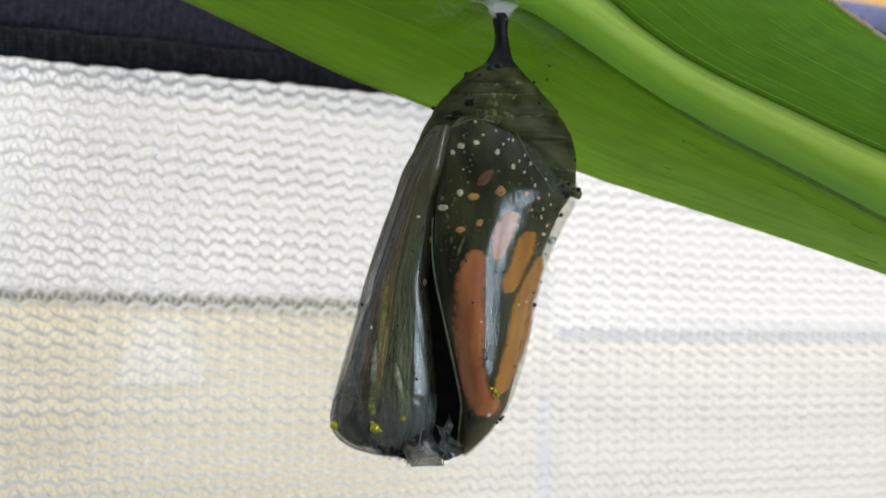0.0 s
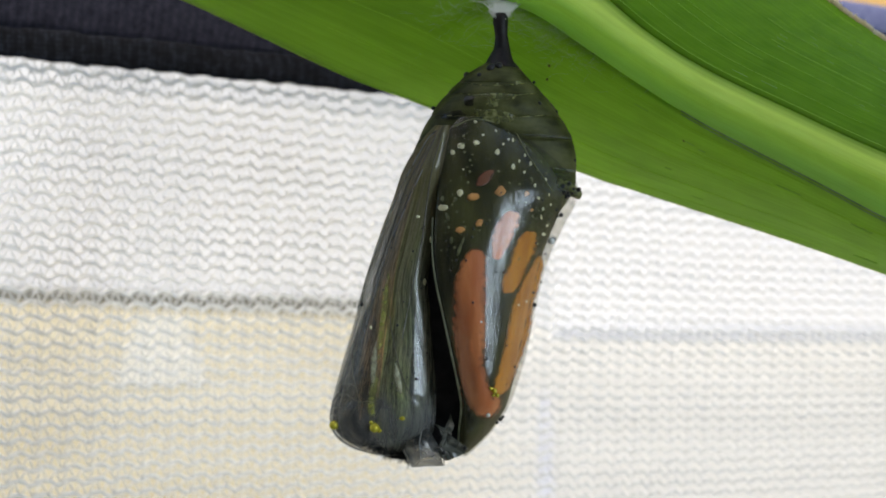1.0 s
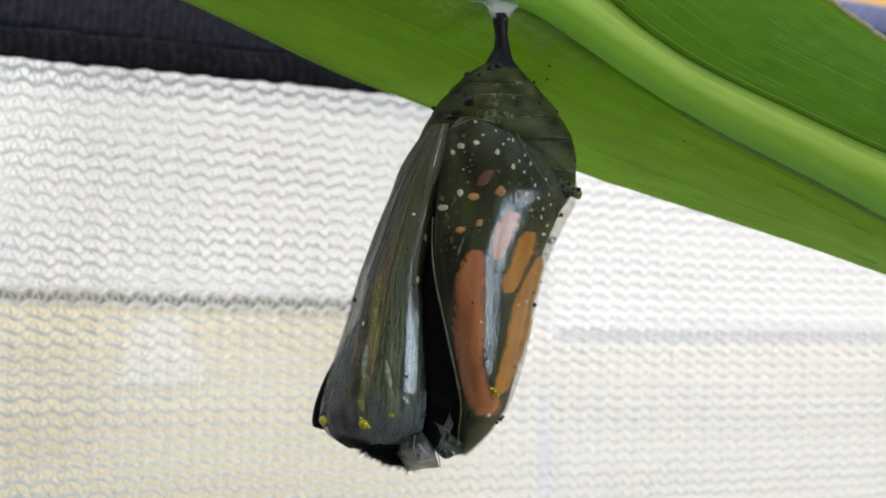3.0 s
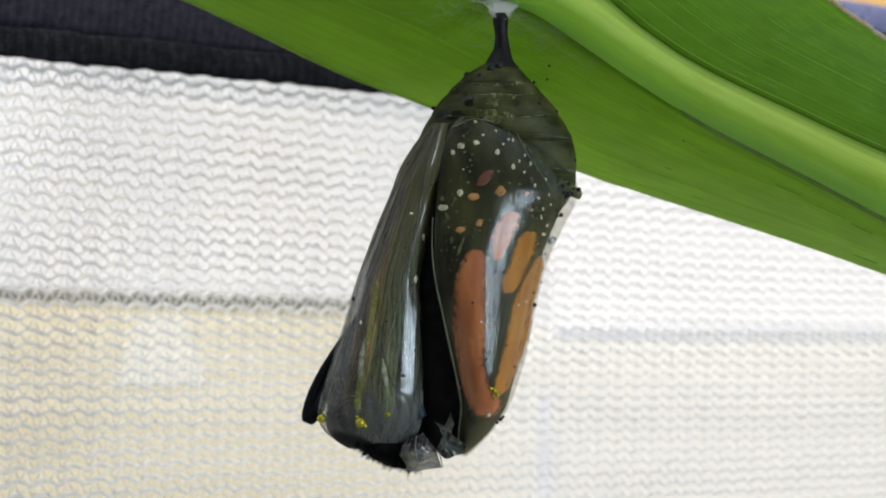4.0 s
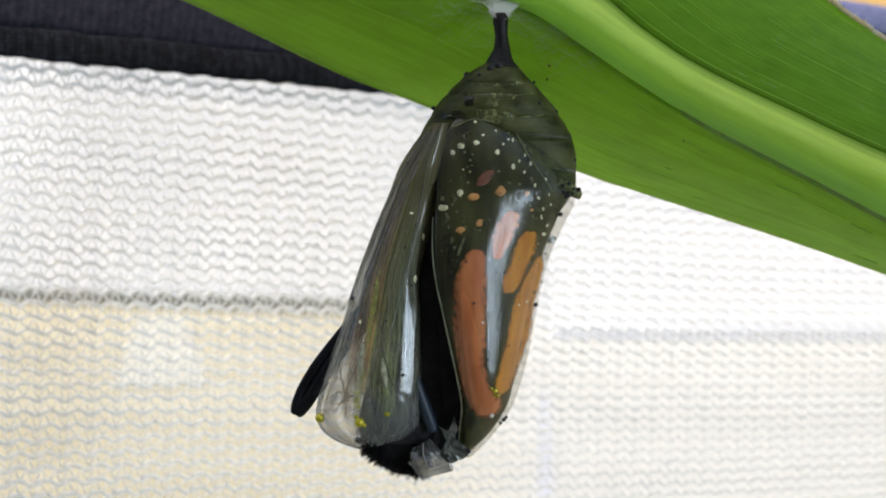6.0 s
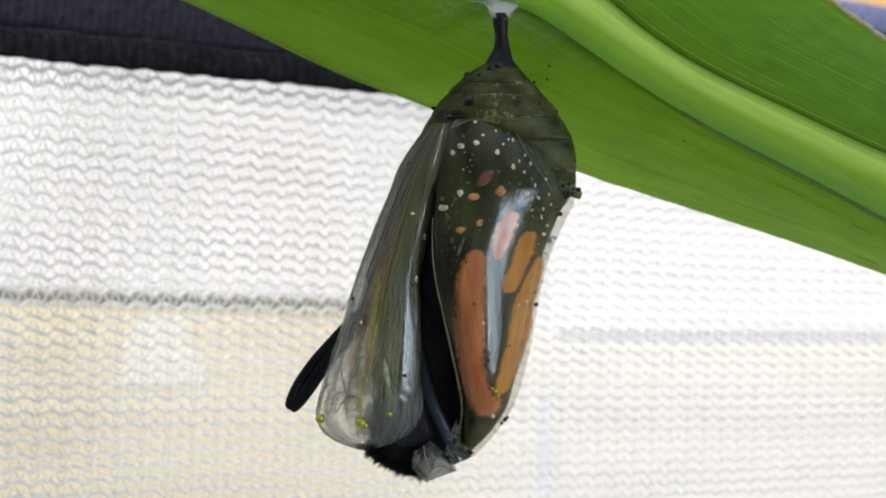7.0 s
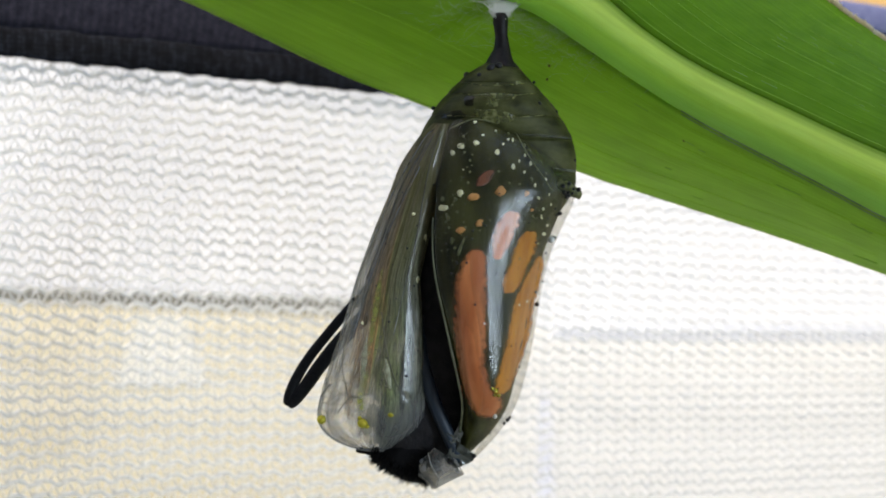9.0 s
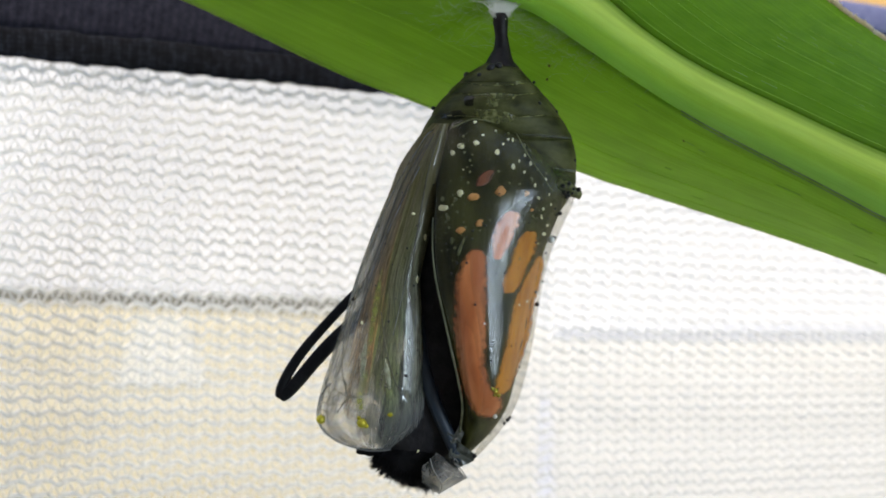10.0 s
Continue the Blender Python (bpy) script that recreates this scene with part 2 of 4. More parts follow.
M_ORANGE = mat("orange_wing_cell", (0.66, 0.18, 0.05), 0.6, (0.86, 0.30, 0.10), 900, 8, 0.4, 3600, (1, 1, 0.35))
M_AMBER = mat("amber_wing_cell", (0.55, 0.175, 0.001), 0.6, (0.76, 0.285, 0.004), 900, 8, 0.4, 3600, (1, 1, 0.35))


def soft_edged(m, width):
    """Scales thin out unevenly towards the rim of a wing cell."""
    n, l = m.node_tree.nodes, m.node_tree.links
    uv = n.new("ShaderNodeUVMap")
    uv.uv_map = "blade"
    sep = n.new("ShaderNodeSeparateXYZ")
    l.new(uv.outputs[0], sep.inputs[0])
    ends = []
    for axis in ("X", "Y"):
        inv = n.new("ShaderNodeMath")
        inv.operation = "SUBTRACT"
        inv.inputs[0].default_value = 1.0
        l.new(sep.outputs[axis], inv.inputs[1])
        mul = n.new("ShaderNodeMath")
        mul.operation = "MULTIPLY"
        l.new(sep.outputs[axis], mul.inputs[0])
        l.new(inv.outputs[0], mul.inputs[1])
        rng_node = n.new("ShaderNodeMapRange")
        rng_node.inputs["From Max"].default_value = width if axis == "X" else width * 0.35
        l.new(mul.outputs[0], rng_node.inputs["Value"])
        ends.append(rng_node)
    both = n.new("ShaderNodeMath")
    both.operation = "MULTIPLY"
    l.new(ends[0].outputs[0], both.inputs[0])
    l.new(ends[1].outputs[0], both.inputs[1])
    co = n.new("ShaderNodeTexCoord")
    t = n.new("ShaderNodeTexNoise")
    t.inputs["Scale"].default_value, t.inputs["Detail"].default_value = 2600, 5
    l.new(co.outputs["Object"], t.inputs["Vector"])
    sub = n.new("ShaderNodeMath")
    sub.operation = "MULTIPLY_ADD"
    sub.inputs[1].default_value = 1.1
    l.new(t.outputs["Fac"], sub.inputs[0])
    l.new(both.outputs[0], sub.inputs[2])
    grade = n.new("ShaderNodeMapRange")
    grade.inputs["From Min"].default_value, grade.inputs["From Max"].default_value = 0.55, 1.25
    l.new(sub.outputs[0], grade.inputs["Value"])
    tra = n.new("ShaderNodeBsdfTransparent")
    mix = n.new("ShaderNodeMixShader")
    l.new(grade.outputs[0], mix.inputs[0])
    l.new(tra.outputs[0], mix.inputs[1])
    l.new(n["Principled BSDF"].outputs[0], mix.inputs[2])
    l.new(mix.outputs[0], n["Material Output"].inputs["Surface"])


soft_edged(M_ORANGE, 0.24)
soft_edged(M_AMBER, 0.24)
M_RED = mat("dull_red_cell", (0.18, 0.05, 0.02), 0.5, (0.24, 0.08, 0.03), 700, 5)
M_SPOT = mat("cream_spot", (0.84, 0.80, 0.46), 0.6, (0.92, 0.89, 0.62), 2500, 4)
soft_edged(M_RED, 0.25)
M_TAN = mat("tan_spot", (0.62, 0.27, 0.07), 0.6, (0.74, 0.36, 0.11), 2500, 4)
M_GOLD = mat("gold_bead", (0.75, 0.62, 0.06), 0.25, (0.55, 0.50, 0.05), 3000, 4, metal=0.6)
M_BEAD = mat("pearl_bead", (0.75, 0.75, 0.70), 0.25)
M_SPECK = mat("black_speck", (0.008, 0.007, 0.006), 0.5)
M_BLACK = mat("black_body", (0.016, 0.014, 0.016), 0.7, (0.028, 0.026, 0.028), 900, 5, 0.8, 3500, spec=0.15)
M_FUR = mat("black_fur", (0.005, 0.0045, 0.005), 0.7, (0.010, 0.009, 0.010), 1200, 4, 0.8, 3500, spec=0.1)
M_LEG = mat("black_limb", (0.006, 0.0055, 0.006), 0.55, (0.010, 0.010, 0.011), 1200, 4, 0.6, 4500, spec=0.1)
M_BLUE = mat("blue_black_limb", (0.010, 0.018, 0.030), 0.5, (0.018, 0.032, 0.052), 1200, 4, 0.3, 4500)
M_VEIN = mat("case_vein", (0.09, 0.08, 0.05), 0.5, (0.14, 0.13, 0.09), 900, 4)
M_CREAM = mat("cream_streak", (0.42, 0.42, 0.27), 0.5, (0.54, 0.53, 0.36), 1500, 4)
soft_edged(M_CREAM, 0.5)
M_POLLEN = mat("yellow_dust", (0.26, 0.28, 0.07), 0.8, (0.46, 0.46, 0.14), 2600, 4, spec=0.1)
soft_edged(M_POLLEN, 0.75)
M_EDGE = film_mat("pale_film_edge", (0.26, 0.26, 0.25), (0.48, 0.48, 0.46), 0.25, 0.7, 900, (1, 1, 1), rough=0.2)
M_PATCH = film_mat("speckled_film", (0.14, 0.15, 0.045), (0.40, 0.41, 0.18), 0.05, 0.75, 3200, (1, 1, 1), gloss=0.6)
M_STAIN = film_mat("dark_stain", (0.008, 0.008, 0.007), (0.02, 0.02, 0.015), 0.15, 0.6, 1500, (1, 1, 1), gloss=0.6)
M_SILK = mat("white_silk", (0.72, 0.70, 0.62), 0.6)
M_CLEAR = film_mat("clear_case", (0.25, 0.26, 0.24), (0.35, 0.35, 0.33), 0.985, 0.95, 500, (1, 1, 0.5), rough=0.17, bump=0.55, gloss=0.57, see=(0.91, 0.905, 0.885), fine=4200, most=0.034)

def lid_mat(name):
    """The lid of the case: brown, olive and grey streaks run down it, its outer side and its foot are nearly clear, the skin is glossy and finely wrinkled."""
    m = bpy.data.materials.new(name)
    m.use_nodes = True
    n, l = m.node_tree.nodes, m.node_tree.links
    n.remove(n["Principled BSDF"])
    uv = n.new("ShaderNodeUVMap")
    uv.uv_map = "blade"
    sep = n.new("ShaderNodeSeparateXYZ")
    l.new(uv.outputs[0], sep.inputs[0])
    across, down = sep.outputs["X"], sep.outputs["Y"]

    def grain(scale, detail, shift, distortion=0.5, rough=0.6):
        mp = n.new("ShaderNodeMapping")
        mp.inputs["Scale"].default_value, mp.inputs["Location"].default_value = (*scale, 1), (shift, shift * 0.7, shift * 0.3)
        l.new(uv.outputs[0], mp.inputs["Vector"])
        t = n.new("ShaderNodeTexNoise")
        t.inputs["Scale"].default_value, t.inputs["Detail"].default_value = 1.0, detail
        t.inputs["Distortion"].default_value, t.inputs["Roughness"].default_value = distortion, rough
        l.new(mp.outputs[0], t.inputs["Vector"])
        return t.outputs["Fac"]

    def fit(value, a, b, c, d):
        k = n.new("ShaderNodeMapRange")
        for key, x in zip(("From Min", "From Max", "To Min", "To Max"), (a, b, c, d)):
            k.inputs[key].default_value = x
        l.new(value, k.inputs["Value"])
        return k.outputs[0]

    def calc(op, a, b, clamp=False):
        k = n.new("ShaderNodeMath")
        k.operation, k.use_clamp = op, clamp
        for socket, x in zip(k.inputs, (a, b)):
            if isinstance(x, float):
                socket.default_value = x
            else:
                l.new(x, socket)
        return k.outputs[0]

    broad, streak, fine, smudge = grain((8, 3.0), 5, 0.3, 0.9), grain((26, 4.5), 7, 4.1, 1.3, 0.68), grain((150, 60), 3, 7.7), grain((5.5, 4.2), 6, 2.2, 1.6)
    # colours from the slit's side to the outer side
    place = calc("ADD", across, fit(broad, 0.3, 0.7, -0.055, 0.055))
    ramp = n.new("ShaderNodeValToRGB")
    e = ramp.color_ramp.elements
    stops = ((0.10, (0.10, 0.11, 0.085)), (0.24, (0.14, 0.155, 0.12)), (0.34, (0.15, 0.185, 0.12)), (0.42, (0.23, 0.26, 0.115)), (0.475, (0.20, 0.19, 0.11)), (0.51, (0.33, 0.34, 0.13)), (0.545, (0.42, 0.25, 0.115)),
             (0.59, (0.22, 0.165, 0.11)), (0.625, (0.46, 0.29, 0.155)), (0.66, (0.20, 0.16, 0.115)), (0.71, (0.16, 0.135, 0.10)), (0.80, (0.27, 0.245, 0.205)), (0.92, (0.38, 0.36, 0.325)))
    e[0].position, e[0].color = stops[0][0], (*stops[0][1], 1)
    e[1].position, e[1].color = stops[-1][0], (*stops[-1][1], 1)
    for pos, col in stops[1:-1]:
        e.new(pos).color = (*col, 1)
    l.new(place, ramp.inputs["Fac"])
    strength = calc("MULTIPLY", fit(streak, 0.36, 0.66, 0.36, 2.25), fit(fine, 0.35, 0.7, 0.65, 1.5))
    toned = n.new("ShaderNodeVectorMath")
    toned.operation = "SCALE"
    dusty = n.new("ShaderNodeMix")
    dusty.data_type = "RGBA"
    dusty.inputs["B"].default_value = (0.235, 0.225, 0.175, 1)
    l.new(fit(smudge, 0.38, 0.62, 0.12, 0.75), dusty.inputs["Factor"])
    l.new(ramp.outputs["Color"], dusty.inputs["A"])
    l.new(dusty.outputs["Result"], toned.inputs[0])
    l.new(strength, toned.inputs["Scale"])
    upper = n.new("ShaderNodeMix")
    upper.data_type = "RGBA"
    upper.inputs["B"].default_value = (0.20, 0.165, 0.07, 1)
    l.new(fit(down, 0.30, 0.60, 0.75, 0.0), upper.inputs["Factor"])
    l.new(toned.outputs[0], upper.inputs["A"])
    foot = n.new("ShaderNodeMix")
    foot.data_type = "RGBA"
    foot.inputs["B"].default_value = (0.30, 0.30, 0.31, 1)
    l.new(fit(calc("ADD", down, fit(smudge, 0.3, 0.7, -0.05, 0.05)), 0.70, 0.79, 0.0, 0.7), foot.inputs["Factor"])
    l.new(upper.outputs["Result"], foot.inputs["A"])
    colour = foot.outputs["Result"]
    # how much of the light goes straight through
    clear = fit(across, 0.48, 0.80, 0.20, 0.62)
    clear = calc("ADD", clear, fit(streak, 0.35, 0.7, 0.18, -0.22))
    clear = calc("ADD", clear, fit(smudge, 0.35, 0.65, -0.20, 0.22))
    clear = calc("SUBTRACT", clear, fit(down, 0.38, 0.58, 0.42, 0.0))
    clear = calc("ADD", clear, fit(down, 0.68, 0.80, 0.0, 0.22), True)
    clear = calc("MINIMUM", clear, 0.86)
    dif, tra, trl, gls = (n.new("ShaderNodeBsdf" + k) for k in ("Diffuse", "Transparent", "Translucent", "Glossy"))
    tra.inputs["Color"].default_value = (0.93, 0.93, 0.92, 1)
    l.new(colour, dif.inputs["Color"])
    l.new(colour, trl.inputs["Color"])
    height = calc("ADD", calc("MULTIPLY", streak, 0.7), calc("MULTIPLY", fine, 0.25))
    bp = n.new("ShaderNodeBump")
    bp.inputs["Distance"].default_value = 0.00016
    l.new(fit(across, 0.30, 0.46, 0.06, 0.32), bp.inputs["Strength"])
    l.new(height, bp.inputs["Height"])
    for k in (dif, gls):
        l.new(bp.outputs[0], k.inputs["Normal"])
    gls.inputs["Roughness"].default_value = 0.16
    body, film, top = (n.new("ShaderNodeMixShader") for _ in range(3))
    body.inputs[0].default_value = 0.5
    l.new(dif.outputs[0], body.inputs[1])
    l.new(trl.outputs[0], body.inputs[2])
    l.new(clear, film.inputs[0])
    l.new(body.outputs[0], film.inputs[1])
    l.new(tra.outputs[0], film.inputs[2])
    fr = n.new("ShaderNodeFresnel")
    fr.inputs["IOR"].default_value = 1.5
    l.new(bp.outputs[0], fr.inputs["Normal"])
    l.new(calc("MINIMUM", fr.outputs[0], 0.042), top.inputs[0])
    l.new(film.outputs[0], top.inputs[1])
    l.new(gls.outputs[0], top.inputs[2])
    l.new(top.outputs[0], n["Material Output"].inputs["Surface"])
    return m


M_LID = lid_mat("smoky_lid")
M_TIP = film_mat("grey_film", (0.10, 0.10, 0.095), (0.60, 0.60, 0.59), 0.45, 0.20, 300, (1, 1, 1), rough=0.18, bump=0.4, gloss=1.2, see=(0.86, 0.86, 0.85), most=0.25)
M_SHRED = film_mat("dark_film", (0.05, 0.055, 0.045), (0.22, 0.23, 0.20), 0.30, 0.05, 900, (1, 1, 1), rough=0.2, bump=0.4, gloss=1.2, see=(0.6, 0.6, 0.58), most=0.25)
M_RIM = mat("olive_rim", (0.07, 0.075, 0.035), 0.5, (0.15, 0.155, 0.09), 1500, 5, 0.4, 4000)
M_LIP = film_mat("clear_lip", (0.14, 0.15, 0.10), (0.28, 0.29, 0.22), 0.35, 0.7, 700, (1, 1, 1), rough=0.2)


# ---- mesh helpers ----
def link(name, verts, faces, material, parent=None, label="", smooth=True, uv=None):
    me = bpy.data.meshes.new(name)
    me.from_pydata([tuple(p) for p in verts], [], faces)
    if uv is not None:
        layer = me.uv_layers.new(name="blade")
        loops = np.empty(len(me.loops), dtype=np.int32)
        me.loops.foreach_get("vertex_index", loops)
        layer.data.foreach_set("uv", np.asarray(uv, dtype=np.float32)[loops].ravel())
    if smooth:
        me.polygons.foreach_set("use_smooth", [True] * len(me.polygons))
    me.materials.append(material)
    me.update()
    ob = new(name, me)
    if parent:
        ob.parent = parent
    if label:
        tagged(ob, label)
    return ob


def outward(verts, faces):
    bm = bmesh.new()
    vs = [bm.verts.new(p) for p in verts]
    for f in faces:
        try:
            bm.faces.new([vs[i] for i in f])
        except ValueError:
            pass
    bmesh.ops.recalc_face_normals(bm, faces=bm.faces)
    bm.verts.index_update()
    v2 = [v.co.copy() for v in bm.verts]
    f2 = [[v.index for v in f.verts] for f in bm.faces]
    bm.free()
    return v2, f2


def box(name, lo, hi, material, parent=None, label="", bevel=0.004, matrix=None):
    bm = bmesh.new()
    bmesh.ops.create_cube(bm, size=1)
    for v in bm.verts:
        v.co = Vector([(a + b) / 2 + c * (b - a) for a, b, c in zip(lo, hi, v.co)])
    if bevel:
        bmesh.ops.bevel(bm, geom=bm.edges[:], offset=bevel, segments=2, affect="EDGES", profile=0.5)
    if matrix:
        bm.transform(matrix)
    me = bpy.data.meshes.new(name)
    bm.to_mesh(me)
    bm.free()
    me.materials.append(material)
    ob = new(name, me)
    ob.parent = parent
    if label:
        tagged(ob, label)
    return ob


def tube_data(points, radii, sides=6, start=0, flat=1.0):
    """Verts and faces of a strand through the points, round or flattened like tape."""
    pts = [Vector(p) for p in points]
    verts, faces = [], []
    up = Vector((0, 1, 0))
    for i, p in enumerate(pts):
        d = (pts[min(i + 1, len(pts) - 1)] - pts[max(i - 1, 0)]).normalized()
        a = d.cross(up)
        a = a.normalized() if a.length > 1e-6 else Vector((1, 0, 0))
        b = d.cross(a).normalized()
        r = radii[i] if hasattr(radii, "__len__") else radii
        for k in range(sides):
            w = 2 * math.pi * k / sides
            verts.append(p + a * (r * math.cos(w)) + b * (r * flat * math.sin(w)))
    for i in range(len(pts) - 1):
        for k in range(sides):
            k2 = (k + 1) % sides
            faces.append([start + i * sides + k, start + i * sides + k2, start + (i + 1) * sides + k2, start + (i + 1) * sides + k])
    faces.append([start + k for k in range(sides)][::-1])
    faces.append([start + (len(pts) - 1) * sides + k for k in range(sides)])
    return verts, faces


def strands(name, list_of, material, parent=None, label="", sides=5):
    verts, faces = [], []
    for points, radii in list_of:
        v, f = tube_data(points, radii, sides, len(verts))
        verts += v
        faces += f
    return link(name, verts, faces, material, parent, label)


def smooth_curve(knots, n):
    """A smooth line through knots (tuples of numbers), n points."""
    k = np.array(knots, dtype=float)
    ext = np.vstack([2 * k[0] - k[1], k, 2 * k[-1] - k[-2]])
    out = []
    for x in np.linspace(0, len(k) - 1, n):
        i = min(int(x), len(k) - 2)
        f = x - i
        p0, p1, p2, p3 = ext[i:i + 4]
        out.append(0.5 * (2 * p1 + (p2 - p0) * f + (2 * p0 - 5 * p1 + 4 * p2 - p3) * f ** 2 + (3 * p1 - p0 - 3 * p2 + p3) * f ** 3))
    return out


class Lobe:
    """A rounded body along v: its side edges in u and how far it bulges to the front, by rows of (v, left, right, front)."""

    def __init__(self, rows, power=2.2, lean=0.0, low_lean=None, flat=None, facet=None):
        self.flat = flat  # how far out the left side goes on straight to its torn rim
        self.facet = facet  # a flat stripe down the front: slope, where it fades, rows of (v, u from, u to)
        fine = np.array(smooth_curve(rows, 160))
        self.v, self.l, self.r, self.f = fine.T
        self.low_lean = lean if low_lean is None else low_lean  # the lean low down
        self.power, self.top_lean = power, lean  # lean: how far one side stands forward, below 0 the left one

    def row(self, v):
        return [np.interp(v, self.v, a) for a in (self.l, self.r, self.f)]

    def y(self, u, v):
        l, r, f = self.row(v)
        s = max(-1.0, min(1.0, (u - (l + r) / 2) / max((r - l) / 2, 1e-6)))
        return -f * ((1 - abs(self.lean(v))) * self.profile(s) + self.side(s, v)) + self.stripe(u, v)

    def profile(self, s):
        z = max(0.0, 1 - abs(s) ** self.power) ** 0.5
        if self.flat and s < -self.flat:
            q = self.flat
            z = (1 - q ** self.power) ** 0.5
            z -= (-s - q) * 0.5 * self.power * q ** (self.power - 1) / z
        return z

    def stripe(self, u, v):
        if not self.facet:
            return 0.0
        slope, ends, strip = self.facet
        u0, u1 = (float(np.interp(v, [q[0] for q in strip], [q[k] for q in strip])) for k in (1, 2))
        share = float(np.interp(v, ends, (0, 1, 1, 0)))
        if share == 0 or u <= u0:
            return 0.0
        l, r, f = self.row(v)
        plain = lambda x: -f * ((1 - abs(self.lean(v))) * self.profile(min(1.0, (x - (l + r) / 2) / ((r - l) / 2))) + self.side(min(1.0, (x - (l + r) / 2) / ((r - l) / 2)), v))
        top = min(u, u1)
        return share * (plain(u0) + slope * (top - u0) + 0.0017 * (top - u0) ** 2 - plain(top))

    def lean(self, v):
        return float(np.interp(v, (380, 600), (self.top_lean, self.low_lean)))

    def side(self, s, v):
        k = self.lean(v)
        return abs(k) * (1 + math.copysign(1, k) * s) / 2

    def on(self, u, v, proud=0.0):
        return at(u, v, self.y(u, v) - proud)

    def shell(self, a0, a1, n_v, n_a, grow=0.0, back=0.8, v0=None, v1=None, wobble=None):
        """Rows of points round the body from angle a0 to a1 (0 right, 90 front, 180 left, 270 back)."""
        v0 = self.v[0] if v0 is None else v0
        v1 = self.v[-1] if v1 is None else v1
        rows = []
        for i in range(n_v):
            q = i / (n_v - 1)
            q = 0.5 - 0.5 * math.cos(math.pi * q) if n_v > 20 else q
            v = v0 + (v1 - v0) * q
            l, r, f = self.row(v)
            c, w = (l + r) / 2, (r - l) / 2 + grow
            f = f + grow
            ring = []
            for k in range(n_a):
                a = radians(a0 + (a1 - a0) * k / (n_a - 1))
                x = math.cos(a)
                z = self.profile(x) if math.sin(a) > 0 else -max(0.0, 1 - abs(x) ** self.power) ** 0.5
                g = wobble(v, a) if wobble else 0.0
                ring.append(at(c + x * (w + g), v, -z * (f + g) * (1 - abs(self.lean(v))) * (1 if z > 0 else back) - f * self.side(x, v) + (self.stripe(c + x * (w + g), v) if math.sin(a) > 0 else 0.0)))
            rows.append(ring)
        return rows


def closed(rows):
    """Verts and faces of a closed, capped skin from rings whose first and last points meet."""
    n = len(rows[0]) - 1
    verts = [p for ring in rows for p in ring[:n]]
    faces = []
    for i in range(len(rows) - 1):
        for k in range(n):
            k2 = (k + 1) % n
            faces.append([i * n + k, i * n + k2, (i + 1) * n + k2, (i + 1) * n + k])
    faces += [list(range(n)), [(len(rows) - 1) * n + k for k in range(n)][::-1]]
    return outward(verts, faces)


def sheet(rows, thick_rows):
    """A skin with thickness: outer rows and inner rows, joined round the rim."""
    n, m = len(rows[0]), len(rows)
    verts = [p for ring in rows for p in ring] + [p for ring in thick_rows for p in ring]
    o = n * m
    faces = []
    for i in range(m - 1):
        for k in range(n - 1):
            a, b, c, d = i * n + k, i * n + k + 1, (i + 1) * n + k + 1, (i + 1) * n + k
            faces.append([a, b, c, d])
            faces.append([o + d, o + c, o + b, o + a])
    rim = [k for k in range(n)] + [i * n + n - 1 for i in range(1, m)] + [(m - 1) * n + k for k in range(n - 2, -1, -1)] + [i * n for i in range(m - 2, 0, -1)]
    for a, b in zip(rim, rim[1:] + rim[:1]):
        faces.append([b, a, o + a, o + b])
    return verts, faces


def patch(name, lobe, rows, material, parent, proud=2.0, n=26, cols=7, label="", sunk=3.0, edge=0.0):
    """A cell of colour lying on a lobe: rows of (v, left, right)."""
    fine = smooth_curve(rows, n)
    top, base = [], []
    for v, l, r in fine:
        l += edge * noise.noise(Vector((v * 0.09, 1.3, l * 0.01)))
        r += edge * noise.noise(Vector((v * 0.09, 7.7, r * 0.01)))
        top.append([lobe.on(l + (r - l) * k / cols, v, proud * (0.35 + 0.65 * min(1, 4 * min(k, cols - k) / cols))) for k in range(cols + 1)])
        base.append([lobe.on(l + (r - l) * k / cols, v, proud - sunk - 2.0) for k in range(cols + 1)])
    verts, faces = sheet(top, base)
    uv = [(k / cols, i / (n - 1)) for i in range(n) for k in range(cols + 1)]
    return link(name, verts, faces, material, parent, label, uv=uv + uv)


def spot(name, lobe, u, v, ru, rv, material, parent, proud=2.5, lean=0.0, n=9, label=""):
    """A small rounded, slightly uneven spot on a lobe."""
    ring_o, ring_i, ring_b = [], [], []
    for k in range(n):
        a = 2 * math.pi * k / n
        j = 0.86 + random.uniform(-0.2, 0.2)
        x, z = ru * math.cos(a) * j, rv * math.sin(a) * j
        x += lean * z
        ring_b.append(lobe.on(u + x, v + z, proud - 5.5))
        ring_o.append(lobe.on(u + x, v + z, proud * 0.6))
        ring_i.append(lobe.on(u + x * 0.6, v + z * 0.6, proud))
    verts = ring_b + ring_o + ring_i + [lobe.on(u, v, proud * 1.1)]
    faces = []
    for k in range(n):
        k2 = (k + 1) % n
        faces += [[k, k2, n + k2, n + k], [n + k, n + k2, 2 * n + k2, 2 * n + k], [2 * n + k, 2 * n + k2, 3 * n]]
    return link(name, verts, faces, material, parent, label)


